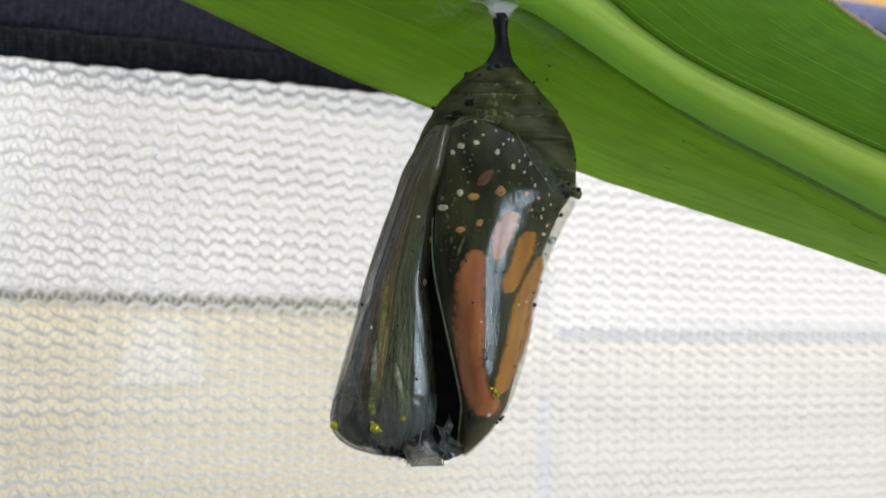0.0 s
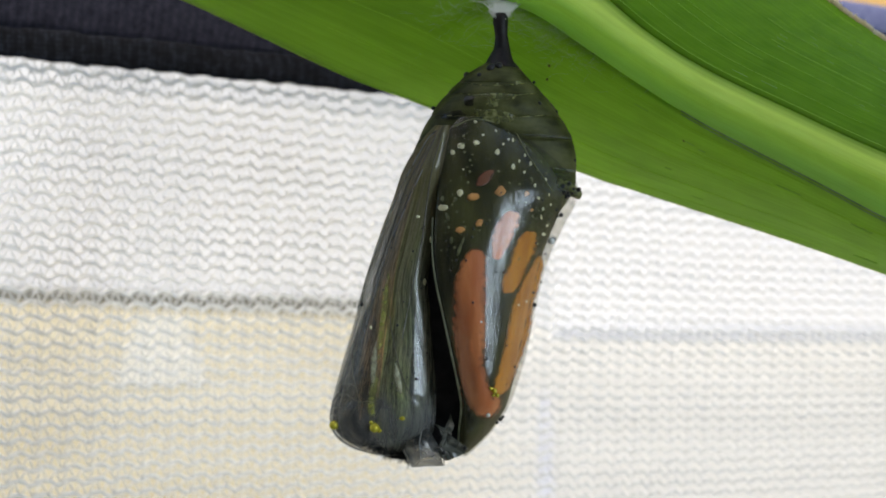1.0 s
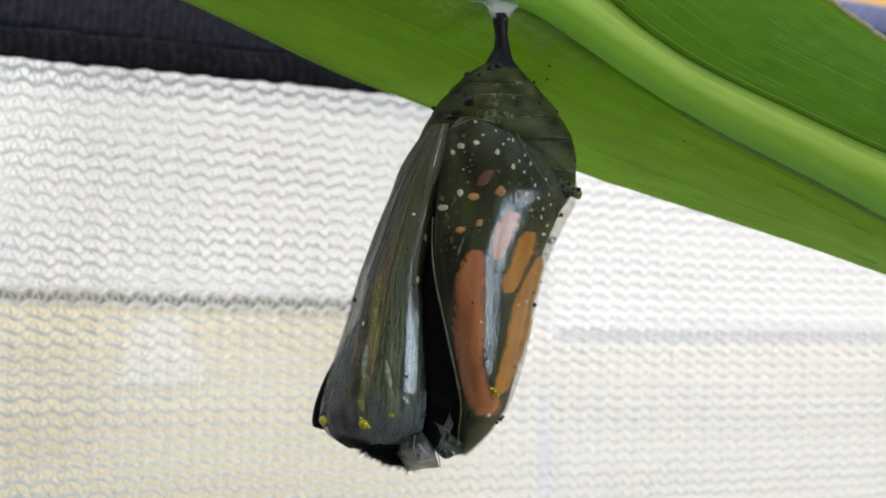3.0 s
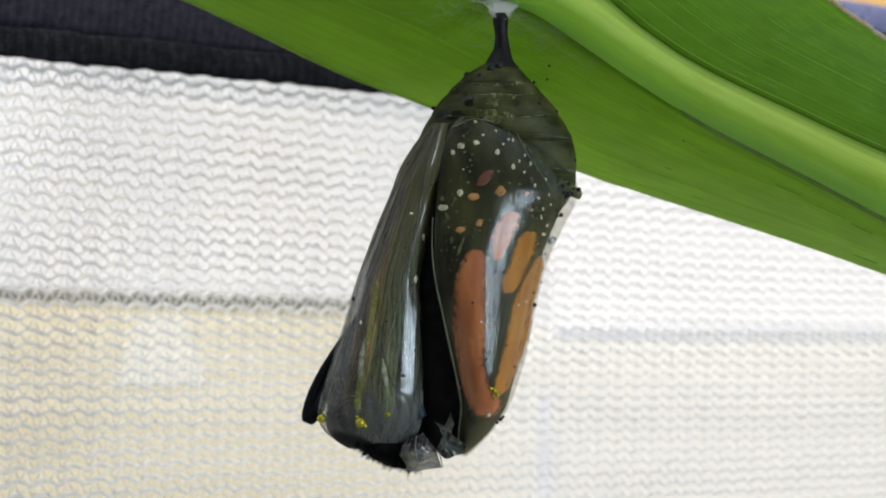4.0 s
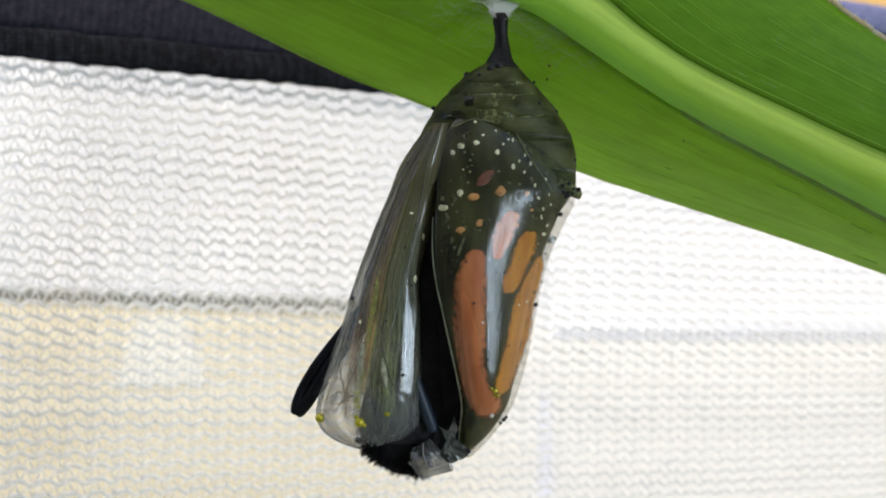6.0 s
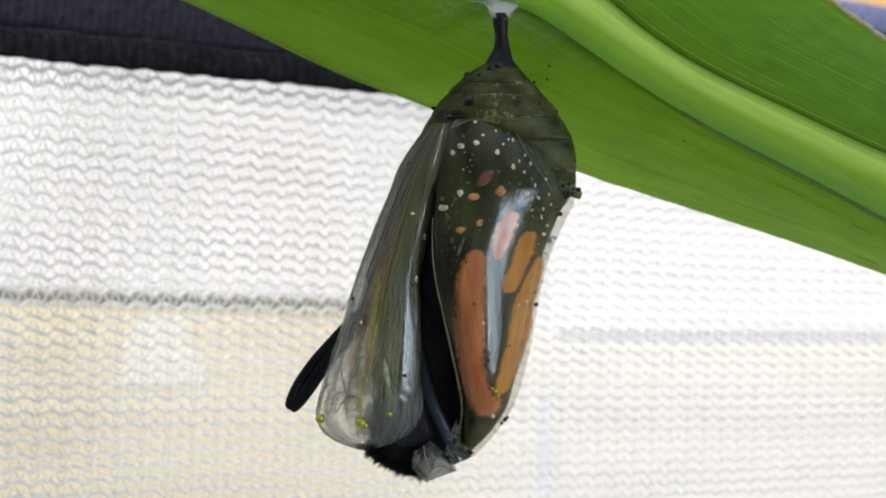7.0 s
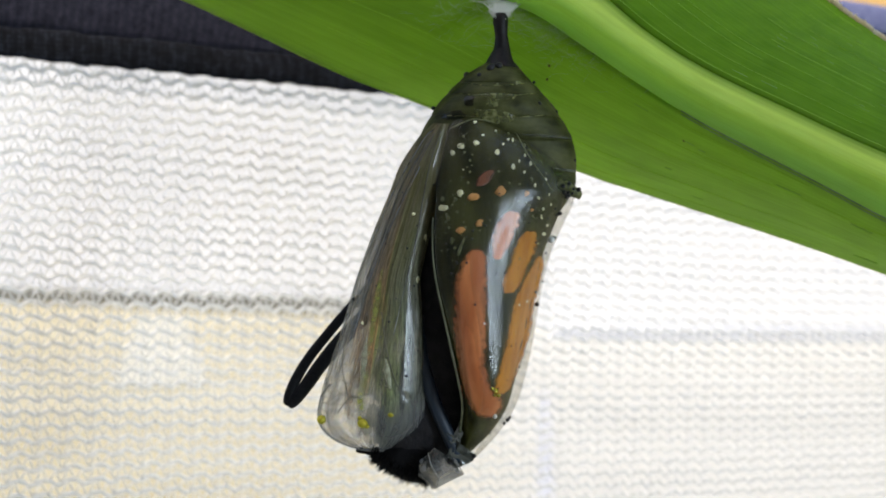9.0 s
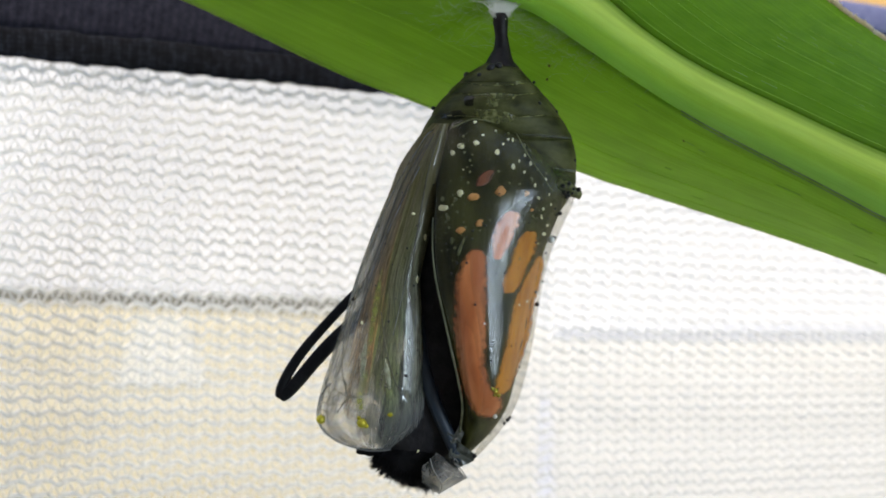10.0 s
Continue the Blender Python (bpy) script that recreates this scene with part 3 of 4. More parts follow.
def blob_data(c, r, start, seg=8, squash=1.0):
    verts, faces = [], []
    for i in range(1, 4):
        p = math.pi * i / 4
        for k in range(seg):
            a = 2 * math.pi * k / seg
            verts.append(c + Vector((math.sin(p) * math.cos(a), math.cos(p) * squash, math.sin(p) * math.sin(a))) * r)
    verts += [c + Vector((0, r * squash, 0)), c - Vector((0, r * squash, 0))]
    for i in range(2):
        for k in range(seg):
            k2 = (k + 1) % seg
            faces.append([start + i * seg + k, start + (i + 1) * seg + k, start + (i + 1) * seg + k2, start + i * seg + k2])
    for k in range(seg):
        k2 = (k + 1) % seg
        faces.append([start + 3 * seg, start + k, start + k2])
        faces.append([start + 3 * seg + 1, start + 2 * seg + k2, start + 2 * seg + k])
    return verts, faces


def blobs(name, items, material, parent=None, label=""):
    verts, faces = [], []
    for c, r in items:
        v, f = blob_data(c, r, len(verts))
        verts += v
        faces += f
    return link(name, verts, faces, material, parent, label)


# ---- the setting: patio, garden wall, porch ----
def setting():
    verts = [(-200, -200, GROUND), (200, -200, GROUND), (200, 200, GROUND), (-200, 200, GROUND)]
    tagged(link("ground", verts, [[0, 1, 2, 3]], M_PATIO, smooth=False), "pale beige sunlit patio paving behind the cage", "ground", kind="structure")
    tagged(box("pavement", (-0.12, 0.9, GROUND), (9.0, 7.0, GROUND + 0.006), M_PALE_STONE, bevel=0.002), "whitish concrete strip of the patio", "paving", kind="structure")
    slab_turn = Matrix.Translation((0, -DIST, 0)) @ Matrix.Rotation(radians(13.0), 4, "Z")
    tagged(box("paving_slab", (-0.10, 2.7, GROUND), (0.10, 5.6, GROUND + 0.008), M_SLAB, matrix=slab_turn, bevel=0.003), "whitish paving slab let into the patio", "paving slab", kind="structure")
    # a white garden wall that comes nearer on the right
    a, b = Vector((-2.50, 6.79, 0)), Vector((1.478, 3.98, 0))
    d = (b - a).normalized()
    turn = Matrix.Translation(a) @ Matrix.Rotation(math.atan2(d.y, d.x), 4, "Z")
    ln = (b - a).length
    tagged(box("wall_garden", (-3, 0, GROUND), (ln * 0.74, 0.2, 2.4), M_STUCCO, matrix=turn, bevel=0.01), "white stuccoed garden wall in the daylight", "wall", kind="structure")
    tagged(box("baseboard", (-2, -0.03, GROUND), (ln * 0.60, 0, GROUND + 0.086), M_SKIRT, matrix=turn, bevel=0.004), "dark grey skirting along the foot of the wall", "skirting", kind="structure")
    tagged(box("wall_panel", (0.36, 3.87, GROUND), (5.0, 4.9, 2.4), M_WHITE, bevel=0.006), "bright white painted wall of the house", "wall", kind="structure")
    tagged(box("trim", (0.37, 3.84, GROUND), (5.0, 3.87, GROUND + 0.042), M_TRIM, bevel=0.003), "pale blue-grey trim at the foot of the white wall", "trim", kind="structure")
    joint_turn = Matrix.Translation((0, -DIST, 0)) @ Matrix.Rotation(radians(-4.8), 4, "Z")
    tagged(box("paving_joint", (-0.010, 1.3, GROUND), (0.010, 2.5, GROUND + 0.009), M_TRIM, matrix=joint_turn, bevel=0.002), "blue-grey joint strip in the concrete", "paving joint", kind="structure")
    tagged(box("timber_beam", (0.9, 3.82, 0.72), (5.0, 3.87, 1.05), M_WOOD, bevel=0.006), "honey-coloured timber rail fixed to the wall", "beam", kind="structure")
    # unseen porch behind and above the camera, its ceiling added to shade the chrysalis
    tagged(box("wall_back", (-2.0, -2.0, GROUND), (1.8, -1.85, 2.1), M_PORCH), "dim grey porch wall", "wall", kind="structure")
    tagged(box("wall_left", (-2.15, -2.0, GROUND), (-2.0, -0.6, 2.1), M_PORCH), "dim grey porch side wall", "wall", kind="structure")
    tagged(box("wall_right", (1.65, -1.44, GROUND), (1.8, -0.6, 2.1), M_PORCH), "dim grey porch side wall beside a window", "wall", kind="structure")
    tagged(box("wall_right_end", (1.65, -1.85, GROUND), (1.8, -1.76, 2.1), M_PORCH), "dim grey end of the porch side wall", "wall", kind="structure")
    tagged(box("window_lintel", (1.65, -1.76, 0.78), (1.8, -1.44, 2.1), M_PORCH), "dim grey wall over a low window", "wall", kind="structure")
    # front edge set so the sun reaches the net but not the leaf
    tagged(box("ceiling", (-2.2, -2.1, 2.1), (1.9, -1.10, 2.25), M_PORCH), "unseen dim grey porch ceiling, added to shade the chrysalis", "ceiling", kind="structure")


setting()

# ---- the cage: white net and navy band ----
NET_O = Vector((0, 0.13 - DIST, 0))
NET_R = Vector((2.236, 1.0, -0.10)).normalized()
NET_C = (Vector((0, 0, 1)) - NET_R * NET_R.z).normalized()
NET_N = NET_R.cross(NET_C).normalized()
ROW, WAVE, TOP = 0.00128, 0.00243, 0.0162


def on_net(s, h, off=0.0):
    return NET_O + NET_R * s + NET_C * h + NET_N * off


def cage():
    root = new("mesh_cage")
    root.location = on_net(0, -0.055)
    bpy.context.view_layer.update()
    back = root.matrix_world.inverted()
    lists = []
    s0, s1 = -0.085, 0.115
    rows = 54
    waves = int((s1 - s0) / WAVE)

    def level(s, i):
        h = TOP - i * ROW
        return h + 0.00024 * math.sin(2 * math.pi * s / WAVE + 0.12 * i) + 0.00005 * math.sin(4 * math.pi * s / WAVE + 0.24 * i + 1.2) + 0.00018 * noise.noise(Vector((s * 60, i * 0.21, 3))) + 0.0004 * noise.noise(Vector((s * 14, i * 0.05, 9)))

    rng = random.Random(5)
    verts, faces = [], []
    for i in range(rows):
        n = waves * 9
        pts = []
        for k in range(n + 1):
            s = s0 + (s1 - s0) * k / n
            pts.append(back @ on_net(s, level(s, i), 0.00006 * math.sin(2 * math.pi * s / WAVE * 2 + i)))
        v, f = tube_data(pts, 0.00021, 6, len(verts), 0.25)
        verts += v
        faces += f
    for i in range(rows - 1):
        for k in range(waves * 2):
            for up in (0, 1):
                base = s0 + (k + 0.5 * up) * WAVE / 2
                sa = base + rng.uniform(-0.05, 0.05) * WAVE
                sb = base + (0.25 + rng.uniform(-0.05, 0.05)) * WAVE
                if up:
                    a, b = on_net(sa, level(sa, i + 1)), on_net(sb, level(sb, i))
                else:
                    a, b = on_net(sa, level(sa, i)), on_net(sb, level(sb, i + 1))
                v, f = tube_data([back @ a, back @ b], 0.000085, 4, len(verts), 0.4)
                verts += v
                faces += f
    net = link("net", verts, faces, M_NET, root, "fine white knitted net with wavy rows")
    tagged(net, kind="stuff")

    def band(name, h0, h1, off, thick, material, label, wob, n=121):
        outer, inner = [], []
        for i in range(13):
            h = h0 + (h1 - h0) * i / 12
            ring_a, ring_b = [], []
            for k in range(n):
                s = s0 + (s1 - s0) * k / (n - 1)
                bulge = thick * max(0.0, math.sin(math.pi * i / 12)) ** 0.6
                hh = h + wob * (noise.noise(Vector((s * 90, i * 0.2, 1))) + 0.9 * noise.noise(Vector((s * 700, i * 0.2, 4))))
                ring_a.append(back @ on_net(s, hh, off + bulge + 0.00008 * noise.noise(Vector((s * 200, h * 300, 2)))))
                ring_b.append(back @ on_net(s, hh, off - 0.0003))
            outer.append(ring_a)
            inner.append(ring_b)
        v, f = sheet(outer, inner)
        return link(name, v, f, material, root, label)

    band("fabric_band", TOP + 0.0020, TOP + 0.0168, 0.0003, 0.0003, M_NAVY, "navy woven fabric band", 0.0)
    # extra strip: the band's sunlit top put in as a paler colour
    band("sunlit_band_top", TOP + 0.0136, TOP + 0.0171, 0.0006, 0.0003, M_SUNLIT_NAVY, "periwinkle blue top of the navy band, sunlight put into its colour", 0.0001)
    band("hem_tape", TOP - 0.0004, TOP + 0.0025, 0.0007, 0.0002, M_HEM, "darker navy hem tape", 0.0003, 361)
    for s in (s0 + 0.002, s1 - 0.002):
        top, foot = on_net(s, TOP + 0.016, -0.002), on_net(s, TOP, -0.002)
        foot.z = GROUND
        strands("pole", [([back @ top, back @ foot], 0.0012)], M_HEM, root, "thin black wire pole", 8)
    tagged(root, "butterfly cage of white net with a navy fabric band", "cage")


cage()


# ---- the leaf ----
def leaf():
    root = new("leaf")
    root.location = at(886, -40, 0)
    bpy.context.view_layer.update()
    back = root.matrix_world.inverted()
    n, m = 90, 22
    grid = []
    edge = smooth_curve([(60, -110, 330), (330, 3, 330), (600, 130, 330), (755, 189, 330), (1015, 300, 330), (1160, 349, 330), (1400, 427, 330), (1568, 486, 330), (1760, 552, 330)], n)
    low = smooth_curve([(700, -110, 60), (850, -8, 40), (940, 22, 30), (1040, 88, 25), (1130, 149, 25), (1230, 212, 30), (1330, 265, 40), (1450, 326, 55), (1568, 388, 70), (1760, 480, 90)], n)
    high = smooth_curve([(930, -110, 20), (1050, -22, 0), (1150, 60, -10), (1250, 123, -15), (1400, 195, -20), (1568, 272, -20), (1760, 345, -20)], n)
    crest = smooth_curve([(1270, -160, 200), (1380, -60, 200), (1472, 2, 200), (1500, 24, 200), (1540, 50, 200), (1572, 72, 200), (1760, 170, 200)], n)

    def surface(name, one, two, bow, material, label, thick=5.0, ripple=0.0):
        rows, inner, uv = [], [], []
        for j in range(m):
            q = j / (m - 1)
            ring, rin = [], []
            for i in range(n):
                p = one[i] * (1 - q) + two[i] * q
                y = p[2] + bow * math.sin(math.pi * q) + ripple * noise.noise(Vector((i * 0.05, q * 9, 4)))
                y += 0.5 * ripple * math.sin(q * 70 + 1.5 * noise.noise(Vector((i * 0.04, q, 7))))
                ring.append(back @ at(p[0], p[1], y))
                rin.append(back @ at(p[0], p[1], y + thick))
                uv.append((i / n * 3, q))
            rows.append(ring)
            inner.append(rin)
        if name == "blade":
            for j in range(m):
                for i in range(n):
                    p = one[i] * (1 - j / (m - 1)) + two[i] * j / (m - 1)
                    grid.append((p[0], p[1], rows[j][i].y / U))
        v, f = sheet(rows, inner)
        return link(name, v, f, material, root, label, uv=uv + uv)

    surface("blade", low, edge, -40, M_BLADE, "broad green leaf blade with parallel veins, shade painted towards its left end", 5, 2.0)
    surface("midrib", high, low, -48, M_MID, "pale green midrib, its rounded light and shade put into the colour", 26, 1.0)
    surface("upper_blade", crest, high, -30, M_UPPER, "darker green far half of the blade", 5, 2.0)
    pts = [back @ at(p[0], p[1] - 2, p[2] + 1) for p in edge]
    strands("leaf_margin", [(pts, U * 3.2)], M_RIB, root, "paler thickened leaf margin", 6)
    pts = [back @ at(p[0] + 2 * noise.noise(Vector((k * 0.5, 0, 0))), p[1] + 5 * noise.noise(Vector((k * 0.7, 1, 0))), p[2] - 2) for k, p in enumerate(crest)]
    strands("dry_edge", [(pts, [U * (6.0 + 4 * noise.noise(Vector((k * 0.9, 2, 5)))) for k in range(n)])], M_DRY, root, "torn brown dry edge", 6)
    vrng = random.Random(17)
    for one, two, bow, count in ((low, edge, -40, 5), (crest, high, -30, 9)):
        for k in range(count):
            q = (k + 0.5 + vrng.uniform(-0.25, 0.25)) / count
            a, b = sorted((vrng.randint(0, n // 2), vrng.randint(n // 2, n - 1)))
            pts = []
            for i in range(a, b + 1):
                p = one[i] * (1 - q) + two[i] * q
                pts.append(back @ at(p[0], p[1], p[2] + bow * math.sin(math.pi * q) - 1.2 + 0.4 * noise.noise(Vector((i * 0.3, q, 1)))))
            strands("leaf_vein", [(pts, U * vrng.uniform(0.3, 0.55))], M_RIB, root, "fine pale vein", 4)
    for k in range(26):
        one, two, bow = (crest, high, -30) if k % 3 else (low, edge, -40)
        q, a = vrng.uniform(0.12, 0.9), vrng.randint(38, n - 14)
        pts = []
        for i in range(a, a + vrng.randint(2, 4)):
            p = one[i] * (1 - q) + two[i] * q
            pts.append(back @ at(p[0], p[1], p[2] + bow * math.sin(math.pi * q) - 1.5))
        strands("pale_fleck", [(pts, U * vrng.uniform(0.5, 1.0))], M_FLECK, root, "", 5)
    for u, v, r in ((972, 117, 2.6), (968, 141, 2.2), (1050, 96, 1.6), (1210, 250, 1.6)):
        near = min(grid, key=lambda g: (g[0] - u) ** 2 + (g[1] - v) ** 2)
        blobs("brown_speck", [(back @ at(u, v, near[2] - 1), U * r)], M_RUST, root)
    for shift, r in ((-1, 1.5), (-8, 1.0), (-13, 0.8), (-19, 0.7), (5, 0.8)):
        pts = [back @ at(p[0], p[1] + shift, p[2] - 3) for p in low[int(n * 0.53):]]
        strands("rib_line", [(pts, U * r)], M_LINE, root, "grey-green line along the midrib")
    tagged(root, "broad green strap leaf seen from below with a pale midrib", "leaf")
    return np.array(grid)


LEAF_GRID = leaf()


def silk():
    rng = random.Random(3)
    items = []
    for _ in range(420):
        u = rng.gauss(930, 75)
        v = 2 + abs(rng.gauss(0, 34)) + max(0.0, (u - 930) * 0.62)
        a, ln = rng.uniform(-0.9, 0.9), rng.uniform(10, 60)
        near = LEAF_GRID[np.argmin((LEAF_GRID[:, 0] - u) ** 2 + (LEAF_GRID[:, 1] - v) ** 2)]
        y0 = near[2] - 4
        pts = [at(u + ln * (k / 4 - 0.5) * math.cos(a) + rng.gauss(0, 2), v + ln * (k / 4 - 0.5) * math.sin(a) + rng.gauss(0, 2), y0 + rng.gauss(0, 3)) for k in range(5)]
        items.append((pts, U * rng.uniform(0.05, 0.12)))
    for k in range(170):
        a = rng.uniform(-1, 1)
        w = rng.uniform(0.3, 1)
        pts = [at(886 + 12 * a + rng.gauss(0, 2), 31 + rng.gauss(0, 2), rng.uniform(-12, 12)), at(888 + 18 * a + rng.gauss(0, 3), 20, 4), at(892 + 34 * a * w + rng.gauss(0, 6), 8 - 3 * w, 14), at(896 + 55 * a * w + rng.gauss(0, 9), -8 + 10 * abs(a), 24)]
        items.append((pts, U * rng.uniform(0.3, 0.8)))
    tagged(strands("silk_pad", items, M_SILK, sides=4), "white silk pad and loose threads spun on the leaf", "silk", kind="stuff")


silk()

# ---- the chrysalis ----
BODY = Lobe([(104, 868, 905, 18), (112, 860, 911, 26), (130, 830, 926, 44), (150, 808, 945, 56), (180, 780, 972, 70), (205, 763, 990, 68), (230, 750, 1004, 62),
             (246, 742, 1012, 58), (280, 728, 1018, 54), (305, 716, 1019, 52), (330, 712, 1016, 46), (360, 725, 1000, 36), (400, 740, 970, 22)], 2.0)
WING = Lobe([(212, 812, 885, 84), (230, 793, 930, 93), (260, 782, 965, 108), (300, 774, 987, 126), (345, 771, 1000, 141), (400, 768, 980, 150), (450, 768, 960, 155),
             (500, 774, 947, 159), (560, 787, 934, 162), (620, 800, 920, 164), (680, 814, 907, 161), (720, 820, 895, 143), (760, 815, 870, 95), (790, 812, 841, 56), (804, 812, 824, 24)], 2.3, -0.4, -0.22)
CASE = Lobe([(208, 810, 890, 88), (230, 790, 936, 98), (260, 778, 975, 113), (300, 770, 1008, 131), (345, 767, 1024, 146), (400, 763, 999, 155), (450, 763, 975, 160),
             (500, 769, 959, 164), (560, 782, 946, 167), (620, 795, 934, 169), (680, 808, 917, 166), (720, 814, 901, 148), (760, 810, 874, 100), (790, 808, 846, 61), (808, 808, 826, 27)], 2.3, -0.4, -0.22, flat=0.55,
            facet=(0.385, (335, 385, 640, 670), ((340, 888, 896), (380, 886, 906), (410, 873, 896), (450, 861, 884), (520, 860, 883), (600, 858, 882), (650, 858, 874))))
FLAP = Lobe([(222, 768, 798, 93), (250, 744, 796, 95), (300, 714, 790, 105), (350, 697, 784, 88), (400, 678, 776, 91), (450, 661, 766, 92), (500, 645, 758, 94),
             (560, 630, 763, 93), (620, 613, 768, 99), (680, 596, 772, 105), (720, 587, 773, 103), (745, 584, 771, 92), (765, 590, 767, 76), (781, 604, 757, 58), (792, 624, 744, 42), (800, 646, 728, 30), (805, 670, 708, 18)], 2.4, 0.42,
            facet=(0.42, (505, 560, 690, 716), ((505, 738, 754), (560, 734, 757), (716, 733, 758))))
CHEST = Lobe([(300, 738, 770, 27), (400, 709, 762, 34), (500, 672, 752, 39), (600, 636, 755, 46), (680, 604, 757, 52), (730, 591, 757, 52), (755, 593, 752, 46), (775, 608, 742, 36), (790, 632, 725, 20)])
HEAD = Lobe([(716, 700, 745, 12), (730, 668, 752, 28), (748, 640, 755, 38), (765, 634, 752, 36), (780, 650, 748, 30), (794, 672, 742, 22), (804, 698, 734, 12)])
GAP = Lobe([(370, 745, 795, 26), (450, 735, 800, 34), (520, 730, 806, 36), (600, 734, 820, 36), (700, 745, 834, 34), (760, 748, 836, 28), (800, 765, 828, 20)])


def chrysalis():
    root = new("chrysalis")
    bpy.context.view_layer.update()
    # stalk
    knots = [(886, 24, 9), (886, 30, 13), (886, 42, 13.5), (887, 58, 11.5), (888, 75, 12.5), (888, 90, 16), (887, 100, 20), (886, 110, 25), (886, 122, 33)]
    fine = smooth_curve(knots, 30)
    pts = [at(p[0], p[1], 0) for p in fine]
    strands("stalk", [(pts, [U * (p[2] + 0.7 * noise.noise(Vector((k * 0.8, 0, 2)))) for k, p in enumerate(fine)])], M_STALK, root, "thin black hanging stalk", 18)
    # abdomen rings, each overlapping the next
    joints = [104, 146, 166, 206, 247, 306, 400]
    for k in range(6):
        v0, v1 = joints[k], joints[k + 1]
        rows = BODY.shell(0, 360, 16, 73, grow=0.0, back=0.9, v0=v0, v1=v1, wobble=lambda v, a, v0=v0, v1=v1: 1.6 * max(0.0, math.sin(math.pi * (v - v0) / (v1 - v0))) ** 0.7 + 1.2 * noise.noise(Vector((v * 0.05, 3 * math.cos(a), 3 * math.sin(a)))))
        v, f = closed(rows)
        link("abdomen_ring", v, f, M_ABDO, root, "smoky olive ring of the abdomen case")
    for k, vj in enumerate((146, 166, 206)):
        l, r, f = BODY.row(vj)
        pts = [BODY.on(l + (r - l) * q, vj + 6 * math.sin(math.pi * q) - 2 * k + 1.5 * noise.noise(Vector((q * 9, k, 0))), 2.0) for q in np.linspace(0.12, 0.9, 30)]
        strands("ring_seam", [(pts, U * 0.8)], M_PATCH, root, "pale olive seam")
    # clear lips of the rings at the back
    for vj, q0 in ((246, 0.60), (305, 0.80)):
        l, r, f = BODY.row(vj)
        outer, inner = [], []
        for q in np.linspace(q0, 0.995, 26):
            u = l + (r - l) * q
            g = (q - q0) / (1 - q0)
            outer.append([BODY.on(u, vj - 8 + 9 * g ** 1.5 - 5 * g * (1 - e), 1.5 + 5 * e * g) for e in (0, 0.33, 0.66, 1)])
            inner.append([p + Vector((0, U * 2, 0)) for p in outer[-1]])
        v, f2 = sheet(outer, inner)
        link("ring_lip", v, f2, M_LIP, root, "thin clear lip of a ring")
    for rows, material, label in (
            ([(170, 822, 838), (173, 819, 843), (184, 818, 844), (188, 820, 842)], M_STAIN, "dark square blotch"),
            ([(174, 790, 806), (180, 786, 808), (188, 786, 806)], M_STAIN, "dark blotch"),
            ([(195, 800, 822), (202, 782, 824), (209, 778, 822), (212, 790, 806)], M_STAIN, "dark blotch"),
            ([(165, 850, 905), (172, 846, 918), (186, 846, 916), (189, 856, 900)], M_PATCH, "speckled olive patch"),
            ([(194, 824, 892), (202, 838, 908), (214, 858, 915), (222, 876, 908)], M_PATCH, "speckled olive patch")):
        patch("blotch", BODY, rows, material, root, 1.6, 12, 8, label)
    spot("pale_fleck", BODY, 917, 147, 7, 4, M_PALE, root, 2)
    spot("pale_fleck", BODY, 880, 149, 3, 2.5, M_PALE, root, 2)
    for u, v, r in ((826, 133, 6), (848, 133, 4.5), (868, 121, 8), (883, 117, 7), (872, 118, 6), (955, 183, 4), (984, 198, 4), (767, 192, 4), (945, 146, 3), (1017, 284, 3.5), (1004, 170, 3)):
        c = BODY.on(u, v, 1) if v != 133 or u > 840 else at(u, v, -8)
        if u < 1000 or v > 200:
            blobs("black_bead", [(c, U * r)], M_SPECK, root)
    # rough ridge on the back
    rng = random.Random(8)
    pts = [at(985 + k * 4.4, 322 + 2.4 * k + 3 * math.sin(k), -40 + 3 * k) for k in range(10)]
    strands("back_ridge", [(pts, [U * (8.5 + 2 * math.sin(k * 2.1)) for k in range(10)])], M_RIDGE, root, "rough olive ridge on the back", 8)
    for k in range(14):
        u, v = 996 + rng.uniform(0, 30), 322 + rng.uniform(0, 28)
        blobs("black_bead", [(at(u, v, -50 + rng.uniform(-6, 10)), U * rng.uniform(2.0, 4.2))], M_SPECK, root)
    # folded wing inside its clear case
    v, f = closed(WING.shell(0, 360, 70, 73, back=0.5))
    wing = link("wing", v, f, M_WING, root, "folded dark wing with orange cells and white spots")
    cells = (
        ("orange_cell", [(438, 834, 842), (452, 824, 858), (490, 806, 861), (540, 801, 862), (600, 801, 861), (640, 808, 856), (680, 814, 866), (700, 818, 884), (716, 826, 887), (730, 838, 880), (742, 852, 866)], M_ORANGE),
        ("orange_cell", [(372, 904, 910), (384, 888, 919), (404, 876, 915), (430, 871, 902), (452, 872, 888), (460, 876, 882)], M_ORANGE),
        ("amber_cell", [(408, 934, 942), (418, 922, 950), (445, 908, 946), (475, 898, 932), (500, 890, 922), (514, 890, 910), (520, 894, 902)], M_AMBER),
        ("amber_cell", [(448, 954, 958), (475, 940, 960), (510, 920, 951), (545, 906, 943), (590, 898, 936), (640, 887, 920), (672, 876, 908), (690, 876, 898), (702, 878, 884)], M_AMBER),
        ("red_cell", [(300, 866, 873), (310, 850, 872), (322, 844, 864), (330, 844, 852)], M_RED))
    for name, rows, material in cells:
        rows = [(v, l - 3, r + 3) for v, l, r in rows]
        patch(name, WING, rows, material, wing, 2.0, 60, 16, edge=1.6)
